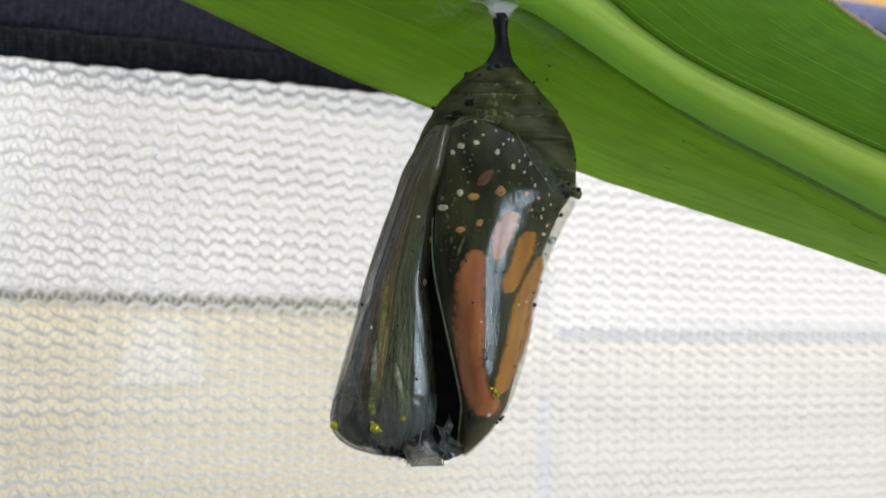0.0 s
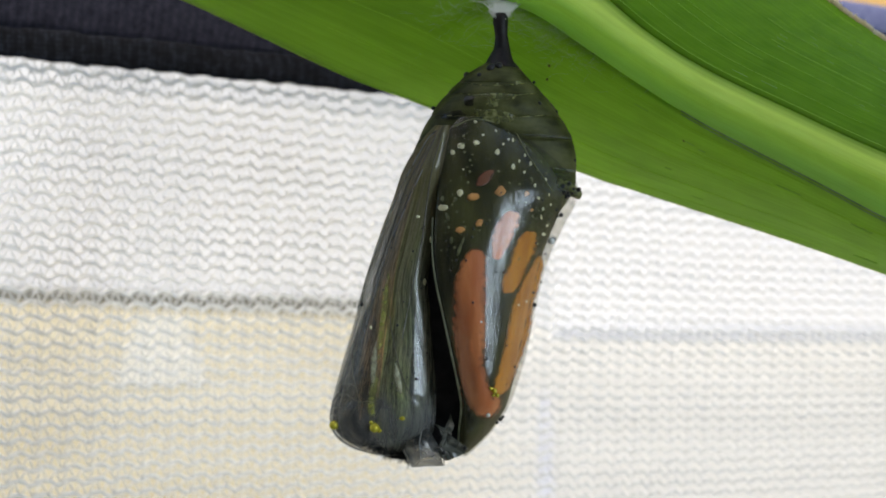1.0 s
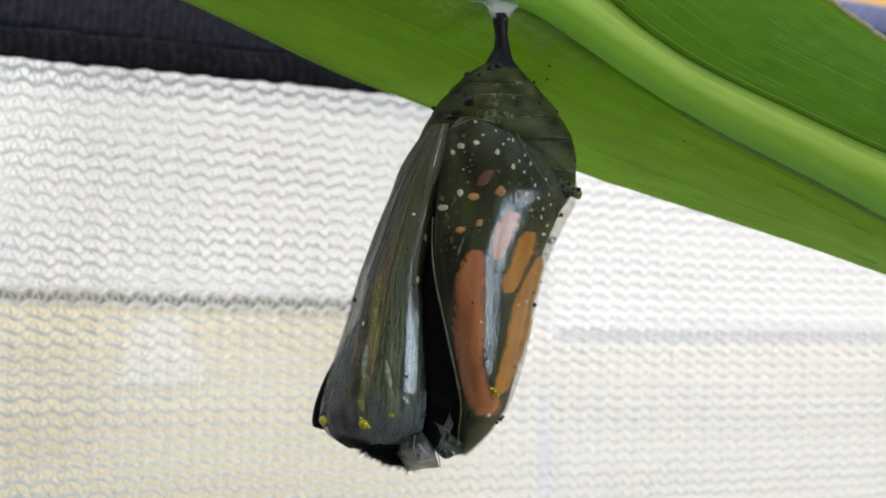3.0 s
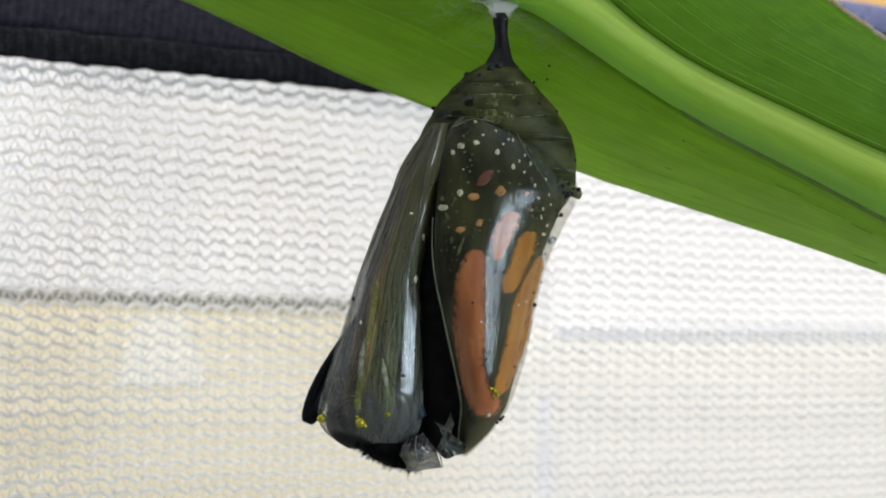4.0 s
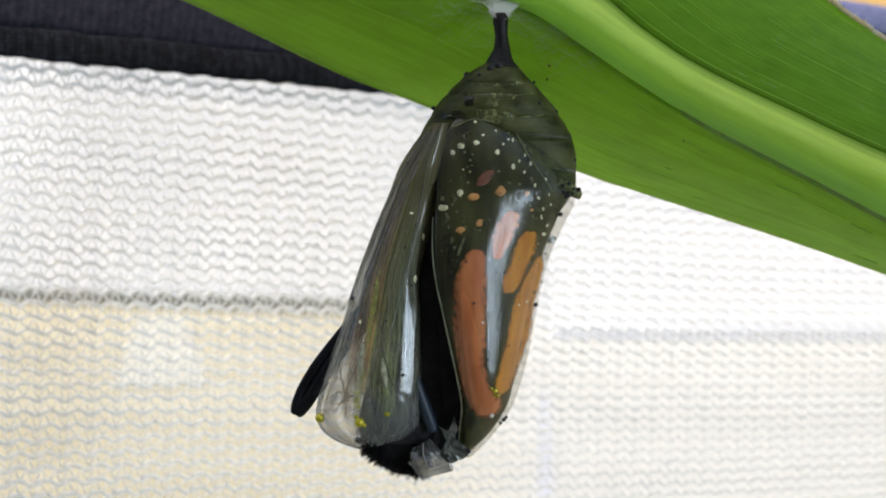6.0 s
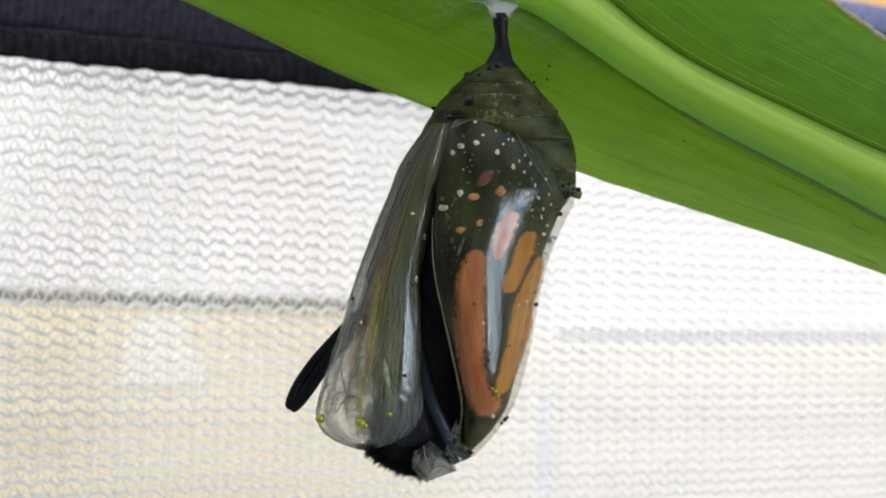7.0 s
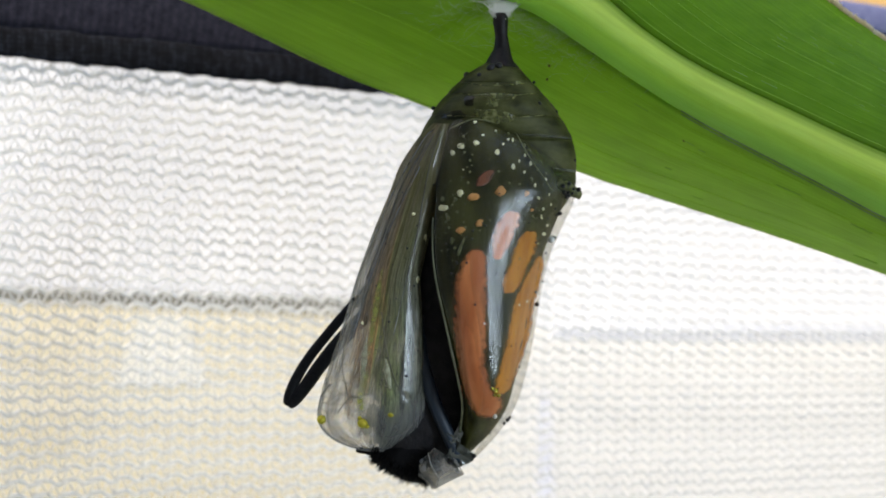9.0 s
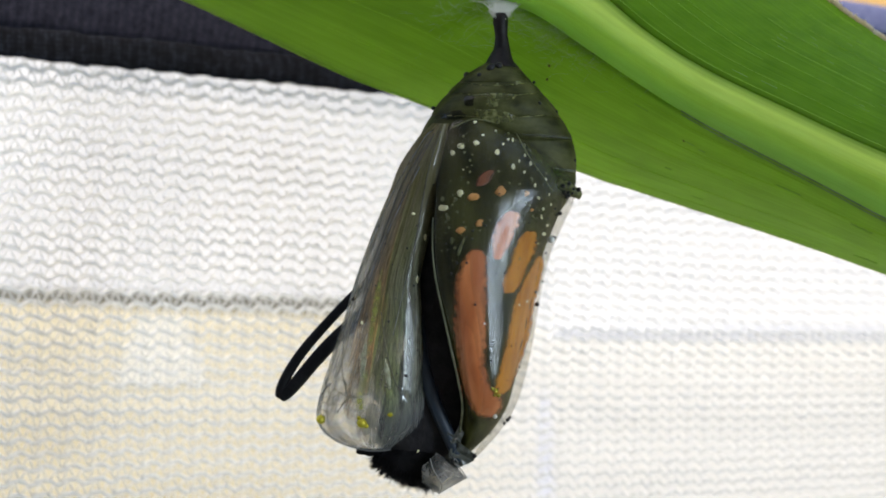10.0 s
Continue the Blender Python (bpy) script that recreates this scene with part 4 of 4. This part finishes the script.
    for u, v, a, b in ((838, 348, 11, 9), (886, 338, 11, 10), (932, 343, 5.5, 5.5), (815, 407, 9, 8), (848, 395, 7, 8), (941, 372, 4, 4)):
        spot("tan_spot", WING, u, v, a, b, M_TAN, wing, 2.5, -0.3)
    for u, v, a, b in ((816, 259, 7, 6), (843, 253, 6, 5), (801, 270, 4.5, 6), (880, 269, 5.5, 6), (841, 216, 4, 3), (878, 232, 2.5, 3.5), (855, 239, 3, 3), (900, 247, 2.5, 3),
                       (908, 248, 2.5, 4), (908, 295, 4, 7), (919, 285, 2.5, 4), (928, 305, 3, 3.5), (929, 275, 2.5, 4), (939, 290, 3, 5), (814, 342, 7, 8), (784, 368, 9, 7),
                       (947, 328, 2.5, 4.5), (953, 351, 3.5, 3.5), (958, 385, 2.5, 5), (961, 370, 2.5, 4), (962, 415, 3.5, 3.5), (968, 400, 2.5, 3), (952, 432, 2, 2.5), (918, 540, 3, 3),
                       (932, 534, 3, 3), (891, 255, 2.5, 2.5), (972, 345, 2, 3.5), (966, 318, 2, 4), (975, 362, 2, 3), (951, 300, 2, 3), (820, 300, 2, 2)):
        spot("white_spot", WING, u, v, a, b, M_SPOT, wing, 2.5)
    for u, v, a, b, k in ((812, 444, 4, 13, -0.3), (819, 428, 3, 9, -0.3), (792, 384, 5, 9, 0.2), (783, 352, 4, 5, 0.0), (806, 352, 4, 4, 0.0), (799, 425, 3, 9, 0.0), (941, 318, 3, 6, 0.3)):
        spot("olive_fleck", WING, u, v, a, b, M_PALE, wing, 2.4, k)
    frng = random.Random(21)
    flecks = []
    for _ in range(110):
        q = frng.uniform(230, 470)
        l, r, f2 = WING.row(q)
        k = frng.choice((frng.uniform(0.05, 0.3), frng.uniform(0.7, 0.95), frng.uniform(0.05, 0.95)))
        flecks.append((WING.on(l + (r - l) * k, q, 0.2), U * frng.choice((1.0, 1.4, 1.8, 2.6))))
    tagged(blobs("scale_dust", flecks, M_PALE, wing, "fine olive scale dust"), kind="stuff")
    # clear case over it
    v, f = sheet(CASE.shell(-75, 160, 110, 90), CASE.shell(-75, 160, 110, 90, grow=-2.0))
    case = link("wing_case", v, f, M_CLEAR, root, "clear glossy case over the wing")
    case.visible_shadow = False
    pts = [CASE.on(CASE.row(q)[0] + 2, q, 3) for q in np.linspace(385, 790, 50)]
    strands("case_rim", [(pts, [U * (1.0 + 0.9 * min(1, k / 20) + 1.2 * abs(noise.noise(Vector((k * 0.35, 3, 1))))) for k in range(50)])], M_RIM, wing, "pale torn rim of the case")
    pts = [CASE.on(x, y, 1) for x, y in smooth_curve([(912, 232), (935, 275), (960, 312), (978, 340)], 24)]
    strands("case_seam", [(pts, U * 0.9)], M_PALE, wing, "thin olive seam")
    pts = [CASE.on(x, y, 1) for x, y in smooth_curve([(800, 226), (840, 211), (890, 222), (912, 235)], 20)]
    strands("case_seam", [(pts, U * 1.2)], M_PALE, wing, "thin olive seam")
    for u, v, r in ((976, 427, 6.5), (864, 735, 4), (852, 570, 2)):
        blobs("pearl_bead", [(CASE.on(u, v, 2), U * r)], M_BEAD, case)
    for u, v, r in ((875, 692, 5), (880, 700, 4), (869, 688, 3.5), (873, 700, 3)):
        blobs("gold_bead", [(CASE.on(u, v, 0), U * r)], M_GOLD, wing)
    for u, v, r in ((980, 424, 4), (993, 381, 4), (946, 540, 4), (886, 742, 4), (880, 748, 3), (890, 738, 3), (944, 518, 2.5), (958, 500, 2), (965, 450, 2)):
        blobs("black_bead", [(CASE.on(u, v, 1), U * r)], M_SPECK, case)
    items = []
    for _ in range(60):
        q = rng.uniform(300, 770)
        l, r, f2 = CASE.row(q)
        items.append((CASE.on(l + (r - l) * rng.uniform(0.06, 0.94), q, 0.5), U * rng.choice((1.0, 1.3, 1.6, 2.2))))
    tagged(blobs("specks", items, M_SPECK, case), kind="stuff")
    # the open lid over the head
    def wob(v, a):
        l, r, f2 = FLAP.row(v)
        u = (l + r) / 2 + math.cos(a) * (r - l) / 2
        eye = max(0.0, 1 - ((u - 712) ** 2 + (v - 736) ** 2) / 1800)
        chin = max(0.0, 1 - ((u - 628) ** 2 + (v - 745) ** 2) / 900)
        return (13 * eye ** 0.5 + 6 * chin ** 0.6 + 1.2 * math.sin(u * 0.13 + v * 0.02) * max(0.0, 1 - abs(v - 600) / 200) * max(0.0, min(1.0, (728 - u) / 12))) * (1 if math.sin(a) > 0 else 0)
    v, f = sheet(FLAP.shell(-20, 200, 120, 110, wobble=wob), FLAP.shell(-20, 200, 120, 110, grow=-3.0, wobble=wob))
    grid_uv = [(k / 109, i / 119) for i in range(120) for k in range(110)]
    lid = link("head_case", v, f, M_LID, root, "smoky see-through lid of the case swinging open", uv=grid_uv + grid_uv)
    lid.visible_shadow = False

    def streak(name, knots, r, material, label=""):
        fine = smooth_curve(knots, 40)
        rows = []
        for k, (x, y) in enumerate(fine):
            w = r * (0.15 + 0.85 * max(0.0, math.sin(math.pi * k / 39)) ** 0.5) * (1 + 0.5 * noise.noise(Vector((k * 0.09, r, 1))))
            rows.append((y, x - w, x + w))
        return patch(name, FLAP, rows, material, lid, 2.6, 48, 6, label, sunk=0.0)

    streak("cream_mark", [(666, 600), (663, 635), (661, 665), (661, 690)], 6, M_CREAM, "cream mark")
    streak("cream_mark", [(700, 640), (703, 660), (707, 682), (711, 702)], 6, M_CREAM, "cream mark")
    streak("dust_streak", [(668, 650), (663, 690), (658, 725), (663, 757)], 8, M_POLLEN, "yellow-green dusty streak")
    streak("dust_streak", [(690, 470), (682, 530), (676, 590), (670, 640)], 6, M_POLLEN, "yellow-green dusty streak")
    rim = [(604, 690)] + [(FLAP.row(q)[0] + 2, q) for q in np.linspace(710, 802, 14)] + [(688, 805)] + [(FLAP.row(q)[1] - 2, q) for q in np.linspace(802, 690, 16)]
    fine = smooth_curve(rim, 90)
    strands("lid_rim", [([FLAP.on(x, y, 1.0) for x, y in fine], [U * (2.0 + 1.4 * noise.noise(Vector((k * 0.2, 5, 2)))) for k in range(90)])], M_EDGE, lid, "pale thick rim of the lid")
    for knots in ([(783, 235), (765, 300), (750, 400), (742, 480)], [(772, 240), (735, 320), (705, 400), (680, 480), (650, 570)], [(760, 260), (720, 330), (690, 420), (662, 500)],
                  [(700, 690), (722, 700), (738, 716), (744, 745)], [(628, 600), (625, 660), (634, 700), (640, 715)], [(690, 560), (700, 620), (718, 680), (744, 730), (738, 765)],
                  [(620, 740), (636, 716), (655, 712), (664, 730)]):
        pts = [FLAP.on(x, y, 0.3) for x, y in smooth_curve(knots, 40)]
        strands("case_vein", [(pts, U * 1.0)], M_VEIN, lid)
    folds = [(smooth_curve([(772, 232), (753, 253), (707, 340), (673, 427), (650, 490), (634, 545)], 50), 1.3), (smooth_curve([(748, 300), (716, 372), (688, 440), (664, 520), (640, 610)], 50), 0.9),
             (smooth_curve([(760, 330), (748, 420), (728, 520), (712, 600)], 40), 0.8)]
    for line, r in folds:
        strands("case_fold", [([FLAP.on(x, y, 0.8) for x, y in line], [U * r * (1 + 0.5 * noise.noise(Vector((k * 0.3, r, 4)))) for k in range(len(line))])], M_EDGE, lid, "pale fold in the lid")
    links = set()
    for cu, cv in ((607, 690), (627, 694), (614, 710), (606, 728), (628, 716)):
        hexagon = [(round(cu + 10.5 * math.cos(radians(60 * k + 30)) * 1.1), round(cv + 10.5 * math.sin(radians(60 * k + 30)) * 1.15)) for k in range(6)]
        snapped = [next((q for pair in sorted(links) for q in pair if abs(q[0] - p[0]) + abs(q[1] - p[1]) < 8), p) for p in hexagon]
        for a, b in zip(snapped, snapped[1:] + snapped[:1]):
            if a != b:
                links.add((min(a, b), max(a, b)))
    rows = []
    for a, b in sorted(links):
        ends = [(p[0] + 15 * noise.noise(Vector((p[0] * 0.31, p[1] * 0.37, 2))), p[1] + 17 * noise.noise(Vector((p[0] * 0.29, p[1] * 0.33, 8)))) for p in (a, b)]
        rows.append(([FLAP.on(ends[0][0] * (1 - q) + ends[1][0] * q, ends[0][1] * (1 - q) + ends[1][1] * q, 0.3) for q in (0, 0.35, 0.7, 1)], U * 0.6))
    strands("vein_mesh", rows, M_VEIN, lid, "net of fine brown veins")
    ring = [FLAP.on(712 + 43 * math.cos(a), 738 + 42 * math.sin(a), 0.6) for a in np.linspace(-1.2, 1.9, 44)]
    strands("case_fold", [(ring, [U * (0.5 + 1.0 * math.sin(math.pi * k / 43)) for k in range(44)])], M_EDGE, lid, "pale fold round the eye")
    ring = [FLAP.on(700 + 40 * math.cos(a), 732 + 46 * math.sin(a), 0.4) for a in np.linspace(-1.0, 0.9, 30)]
    strands("case_vein", [(ring, U * 0.8)], M_VEIN, lid)
    for u, v, r in ((592, 753, 9), (664, 757, 10), (672, 762, 5), (658, 748, 4), (713, 738, 8)):
        blobs("gold_bead", [(FLAP.on(u, v, 0), U * r)], M_GOLD, lid)
    for u, v, a, b in ((763, 425, 3.5, 7), (752, 499, 4, 8), (657, 580, 3, 4), (740, 384, 4, 3)):
        spot("white_spot", FLAP, u, v, a, b, M_SPOT, lid, 3)
    items = [(FLAP.on(641, 539, 1), U * 4), (FLAP.on(704, 576, 1), U * 2.6), (FLAP.on(738, 671, 1), U * 3)]
    for _ in range(45):
        q = rng.uniform(300, 770)
        l, r, f2 = FLAP.row(q)
        items.append((FLAP.on(l + (r - l) * rng.uniform(0.06, 0.94), q, 0.5), U * rng.choice((0.8, 1.1, 1.4, 2.0))))
    tagged(blobs("specks", items, M_SPECK, lid), kind="stuff")
    # crumpled clear tip: folded film in facets
    def crumpled(name, corners, tris, material, parent, label, amount, gap):
        """Facets between the corners, split twice with uneven creases, and a second layer behind."""
        pts, faces = [tuple(map(float, c)) for c in corners], list(tris)
        for level in range(2):
            mid, finer = {}, []
            size = amount / (1 + 1.6 * level)
            for a, b, c in faces:
                m = []
                for p, q in ((a, b), (b, c), (c, a)):
                    key = (min(p, q), max(p, q))
                    if key not in mid:
                        mid[key] = len(pts)
                        h = [(x + y) / 2 for x, y in zip(pts[p], pts[q])]
                        w = [noise.noise(Vector((h[0] * 0.11, h[1] * 0.11, k * 3.7 + level))) for k in range(3)]
                        pts.append((h[0] + 0.5 * size * w[0], h[1] + 0.5 * size * w[1], h[2] + 1.6 * size * w[2]))
                    m.append(mid[key])
                finer += [(a, m[0], m[2]), (m[0], b, m[1]), (m[2], m[1], c), (m[0], m[1], m[2])]
            faces = finer
        n = len(pts)
        verts = [at(*p) for p in pts] + [at(p[0], p[1], p[2] + gap) for p in pts]
        used = {}
        for f in faces:
            for p, q in zip(f, f[1:] + f[:1]):
                used[(p, q)] = True
        walls = [[q, p, n + p, n + q] for p, q in used if (q, p) not in used]
        v, f = outward(verts, [list(k) for k in faces] + [[n + k for k in t[::-1]] for t in faces] + walls)
        return link(name, v, f, material, parent, label, smooth=False)

    tip = crumpled("case_tip", [(743, 843, -50), (798, 833, -52), (787, 803, -62), (762, 772, -58), (730, 786, -44), (720, 812, -40), (750, 800, -80), (754, 827, -76), (780, 816, -78)],
                   [(5, 4, 6), (4, 3, 6), (3, 2, 6), (6, 2, 8), (2, 1, 8), (8, 1, 7), (6, 8, 7), (5, 6, 7), (5, 7, 0), (7, 1, 0)], M_TIP, root, "crumpled grey clear tip of the torn case", 9, 14)
    strands("film_crease", [([at(*p) for p in smooth_curve([(751, 778, -84), (750, 800, -86), (755, 827, -82), (745, 842, -54)], 14)], U * 1.0), ([at(*p) for p in smooth_curve([(787, 801, -66), (794, 812, -66), (799, 832, -56)], 10)], U * 1.4)],
            M_EDGE, tip, "pale crease in the film")
    shred = crumpled("case_shred", [(770, 752, -60), (790, 762, -70), (800, 736, -66), (808, 758, -72), (802, 776, -74), (786, 780, -66), (828, 796, -66), (816, 812, -60), (800, 818, -58), (790, 800, -64), (774, 804, -50), (792, 820, -50)],
                     [(0, 1, 5), (1, 4, 5), (1, 2, 3), (1, 3, 4), (5, 4, 9), (4, 6, 9), (6, 7, 9), (7, 8, 9), (5, 9, 10), (10, 9, 11), (9, 8, 11)], M_SHRED, root, "dark crumpled shred of the torn case", 10, 4)
    strands("film_crease", [([at(*p) for p in smooth_curve([(782, 796, -66), (794, 805, -64), (801, 818, -60)], 10)], U * 1.0)], M_EDGE, shred, "pale torn edge")
    blobs("black_bead", [(at(826, 798, -72), U * 4.5), (at(788, 806, -66), U * 4)], M_SPECK, shred)
    tagged(root, "dark monarch chrysalis splitting open under a leaf", "chrysalis")
    return wing, case, lid, tip, shred


WING_OB, CASE_OB, LID_OB, TIP_OB, SHRED_OB = chrysalis()


# ---- the butterfly inside ----
def butterfly():
    root = new("butterfly")
    v, f = closed(GAP.shell(0, 360, 50, 40, back=0.8))
    link("body", v, f, M_BLACK, root, "black body seen through the slit")
    v, f = closed(HEAD.shell(0, 360, 60, 50, back=0.5, wobble=lambda v, a: 3 * noise.noise(Vector((v * 0.03, 3 * math.cos(a), 3 * math.sin(a))))))
    head = link("head", v, f, M_FUR, root, "black furry head pushing out")
    v, f = closed(CHEST.shell(0, 360, 60, 50, back=0.5, wobble=lambda v, a: 3 * noise.noise(Vector((v * 0.03, 3 * math.cos(a), 3 * math.sin(a))))))
    chest = link("chest", v, f, M_BLACK, root, "black chest drawn back from the lid")
    rng = random.Random(12)
    items = []
    for _ in range(1300):
        q = rng.uniform(0.2, 1)
        u, w = 602 + 140 * q, 738 + 60 * math.sin(math.pi / 2 * min(1, q * 1.1)) + rng.uniform(-18, 2)
        y = rng.uniform(-34, 40)
        a = math.atan2(1.0, 0.9 * (q - 0.75)) + rng.gauss(0, 0.25)
        ln = rng.uniform(6, 17) + 13 * max(0.0, noise.noise(Vector((u * 0.07, y * 0.05, 2))))
        p0 = at(u, w - 4, y)
        p1 = at(u + ln * 0.55 * math.cos(a), w + ln * 0.5 * math.sin(a), y + rng.gauss(0, 4))
        p2 = at(u + ln * math.cos(a + 0.2), w + ln * math.sin(a + 0.2), y + rng.gauss(0, 7))
        items.append(([p0, p1, p2], [U * 1.0, U * 0.8, U * 0.25]))
    tagged(strands("fur", items, M_FUR, head, "short black fur", 3), kind="stuff")
    spot("cheek_mark", HEAD, 710, 734, 2.6, 9, M_SPOT, head, 3.0, -0.45, label="white crescent mark on the cheek")
    # bent feeler loop about (650, 520), hanging straight down at rest
    halves = []
    for knots, r0, r1 in (([(672, 500, 24), (657, 560, 22), (646, 620, 20), (639, 670, 20), (638, 715, 18), (643, 747, 14), (651, 761, 10)], 8.5, 10),
                          ([(676, 500, 24), (668, 560, 20), (659, 620, 18), (656, 670, 16), (656, 715, 14), (654, 747, 12), (648, 761, 10)], 13.5, 10.5)):
        fine = smooth_curve(knots, 40)
        pts = [at(p[0], p[1], p[2]) for p in fine]
        halves.append(strands("feeler", [(pts, [U * (r0 + (r1 - r0) * (k / 39) ** 1.5) * (1.0 if k < 37 else (0.92, 0.75, 0.4)[k - 37]) for k in range(40)])], M_LEG, root, "bent black feeler", 14))
    pts = [at(*p) for p in smooth_curve([(737, 560, -26), (747, 640, -44), (768, 710, -56), (797, 778, -58), (814, 815, -52)], 36)]
    leg = strands("leg", [(pts, [U * (14 - 4 * k / 35) for k in range(36)])], M_BLUE, root, "blue-black leg in the slit", 14)
    pts = [at(x, y, 6) for x, y in smooth_curve([(720, 748), (690, 758), (660, 764), (630, 760)], 20)]
    palp = strands("mouth_feeler", [(pts, [U * (9 - 4 * k / 19 + 0.8 * math.sin(k * 1.9)) for k in range(20)])], M_LEG, root, "short black mouth feeler", 10)
    tagged(root, "black butterfly pushing out of its case", "butterfly")
    return head, chest, halves, leg, palp


HEAD_OB, CHEST_OB, FEELERS, LEG_OB, PALP_OB = butterfly()


# ---- what moves ----
def swing(u, v, degrees, du=0.0, dv=0.0):
    """A turn in the picture's plane about grid place (u, v), the lower end going left, and a shift."""
    p = at(u, v, 0)
    return Matrix.Translation(p + Vector((du * U, 0, -dv * U))) @ Matrix.Rotation(radians(degrees), 4, "Y") @ Matrix.Translation(-p)


def yaw(u, degrees):
    """A turn about the upright through grid place u."""
    p = at(u, 441, -40)
    return Matrix.Translation(p) @ Matrix.Rotation(radians(degrees), 4, "Z") @ Matrix.Translation(-p)


def motions():
    lid = ((0, 0), (0.5, 0), (1.0, 0.03), (1.25, 0.25), (1.5, 0.55), (2.0, 0.62), (2.5, 0.6), (3.2, 0.76), (4.0, 0.88), (4.5, 0.70), (5.0, 0.72), (5.5, 1.02),
           (6.2, 0.93), (7.0, 0.9), (7.5, 1.05), (8.0, 0.86), (8.5, 0.78), (9.0, 0.80), (9.5, 1.05), (10.0, 0.84))
    walk(LID_OB, [(t, swing(785, 250, 2.6 * p, -5 * p, -4 * p) @ yaw(700, float(np.interp(t, (0, 2.5, 4, 5.5, 7, 10), (0, 0, -3, -2.5, 1, 1.5))))) for t, p in lid])
    tip = ((0, 783, 825, 8.4), (1.0, 784, 825, 7.5), (1.5, 778, 823, 5), (2.0, 777, 824, 4.5), (2.5, 779, 827, 4), (4.0, 782, 828, 2), (4.5, 795, 832, 0.5), (5.0, 798, 833, 0), (5.5, 799, 834, -2), (6.2, 803, 834, -6),
           (7.0, 808, 834, -10), (7.5, 810, 835, -12), (8.0, 816, 836, -13.5), (8.5, 819, 838, -15), (9.0, 822, 840, -16.5), (9.5, 825, 844, -18), (10.0, 828, 846, -19.5))
    walk(TIP_OB, [(t, swing(798, 833, a, x - 798, y - 833)) for t, x, y, a in tip])
    shred = ((0, -5, -4), (1.0, -3, -4), (1.5, -7, -7), (2.5, -5, -7), (4.0, -3, -7), (4.5, 0, -2), (5.5, 2, 0), (7.0, 7, 3), (8.0, 9, 4), (9.0, 12, 9), (10.0, 13, 9))
    walk(SHRED_OB, [(t, swing(800, 780, 0.0, a, b)) for t, a, b in shred])
    head = ((0, 0, 4), (1.0, 1, 8), (1.5, -6, 17), (2.0, -8, 19), (2.5, -4, 19), (4.0, 1, 24), (4.5, 8, 25), (5.0, 12, 26), (5.5, 12, 33), (6.2, 16, 36), (7.0, 22, 38), (7.5, 22, 39), (8.0, 26, 42),
            (8.5, 30, 46), (9.0, 31, 50), (9.5, 28, 56), (10.0, 32, 58))
    walk(HEAD_OB, [(t, swing(700, 700, 0.0, a, b)) for t, a, b in head])
    chest = ((0, 0), (1.0, -1), (1.5, -9), (2.0, -14), (2.5, -13), (4.0, -14), (4.5, -5), (5.0, 6), (5.5, 26), (7.0, 62), (8.0, 70), (9.0, 74), (10.0, 78))
    walk(CHEST_OB, [(t, swing(720, 450, 0.0, a, 0.3 * abs(a))) for t, a in chest])
    side = ((0, 0), (2.5, 0), (4.0, 0.02), (4.5, 0.25), (5.5, 0.42), (7.0, 0.65), (8.0, 0.78), (8.5, 0.92), (10.0, 1.0))
    walk(WING_OB, [(t, swing(900, 300, -0.3 * p)) for t, p in side])
    walk(CASE_OB, [(t, swing(920, 430, -2.3 * p)) for t, p in side])
    feeler = ((0, 7), (1.0, 10), (1.5, 15.5), (2.0, 18.2), (2.5, 19.3), (3.2, 22), (4.0, 26), (4.5, 25.7), (5.0, 26.7), (5.5, 30), (6.2, 32), (7.0, 34.4), (7.5, 35), (8.0, 35.2), (8.5, 35.3),
              (9.0, 35.5), (9.3, 38.5), (9.5, 40.2), (10.0, 40))
    apart = ((0, 0), (3.8, 0.5), (4.4, 3.6), (5.5, 3.6), (6.4, 1.5), (7.5, 0.8), (8.0, 1.5), (8.6, 4), (9.2, 6), (10.0, 7.5))
    for ob, share in zip(FEELERS, (-1, 0)):
        rows = []
        for t, a in feeler:
            drop = float(np.interp(t, (0, 1.5, 2.5, 5.5, 8, 10), (0, 8, 12, 10, 3, 0)))
            rows.append((t, swing(650, 520, a, 0, drop) @ swing(650, 752, share * float(np.interp(t, [q[0] for q in apart], [q[1] for q in apart])))))
        walk(ob, rows)
    palp = ((0, 0), (4.5, 0), (5.5, 10), (6.5, 26), (7.5, 31), (8.0, 33), (8.5, 35), (9.0, 36), (10.0, 38))
    walk(PALP_OB, [(t, swing(700, 750, 0.0, 0.12 * b - 4, b)) for t, b in palp])
    leg = ((0, 0), (5.0, 0.05), (5.7, 0.13), (6.4, 0.75), (7.0, 0.92), (8.0, 0.96), (9.0, 1.0), (10.0, 1.0))
    walk(LEG_OB, [(t, swing(750, 560, 6 * (1 - p), -44 * (1 - p), -84 * (1 - p))) for t, p in leg])


motions()
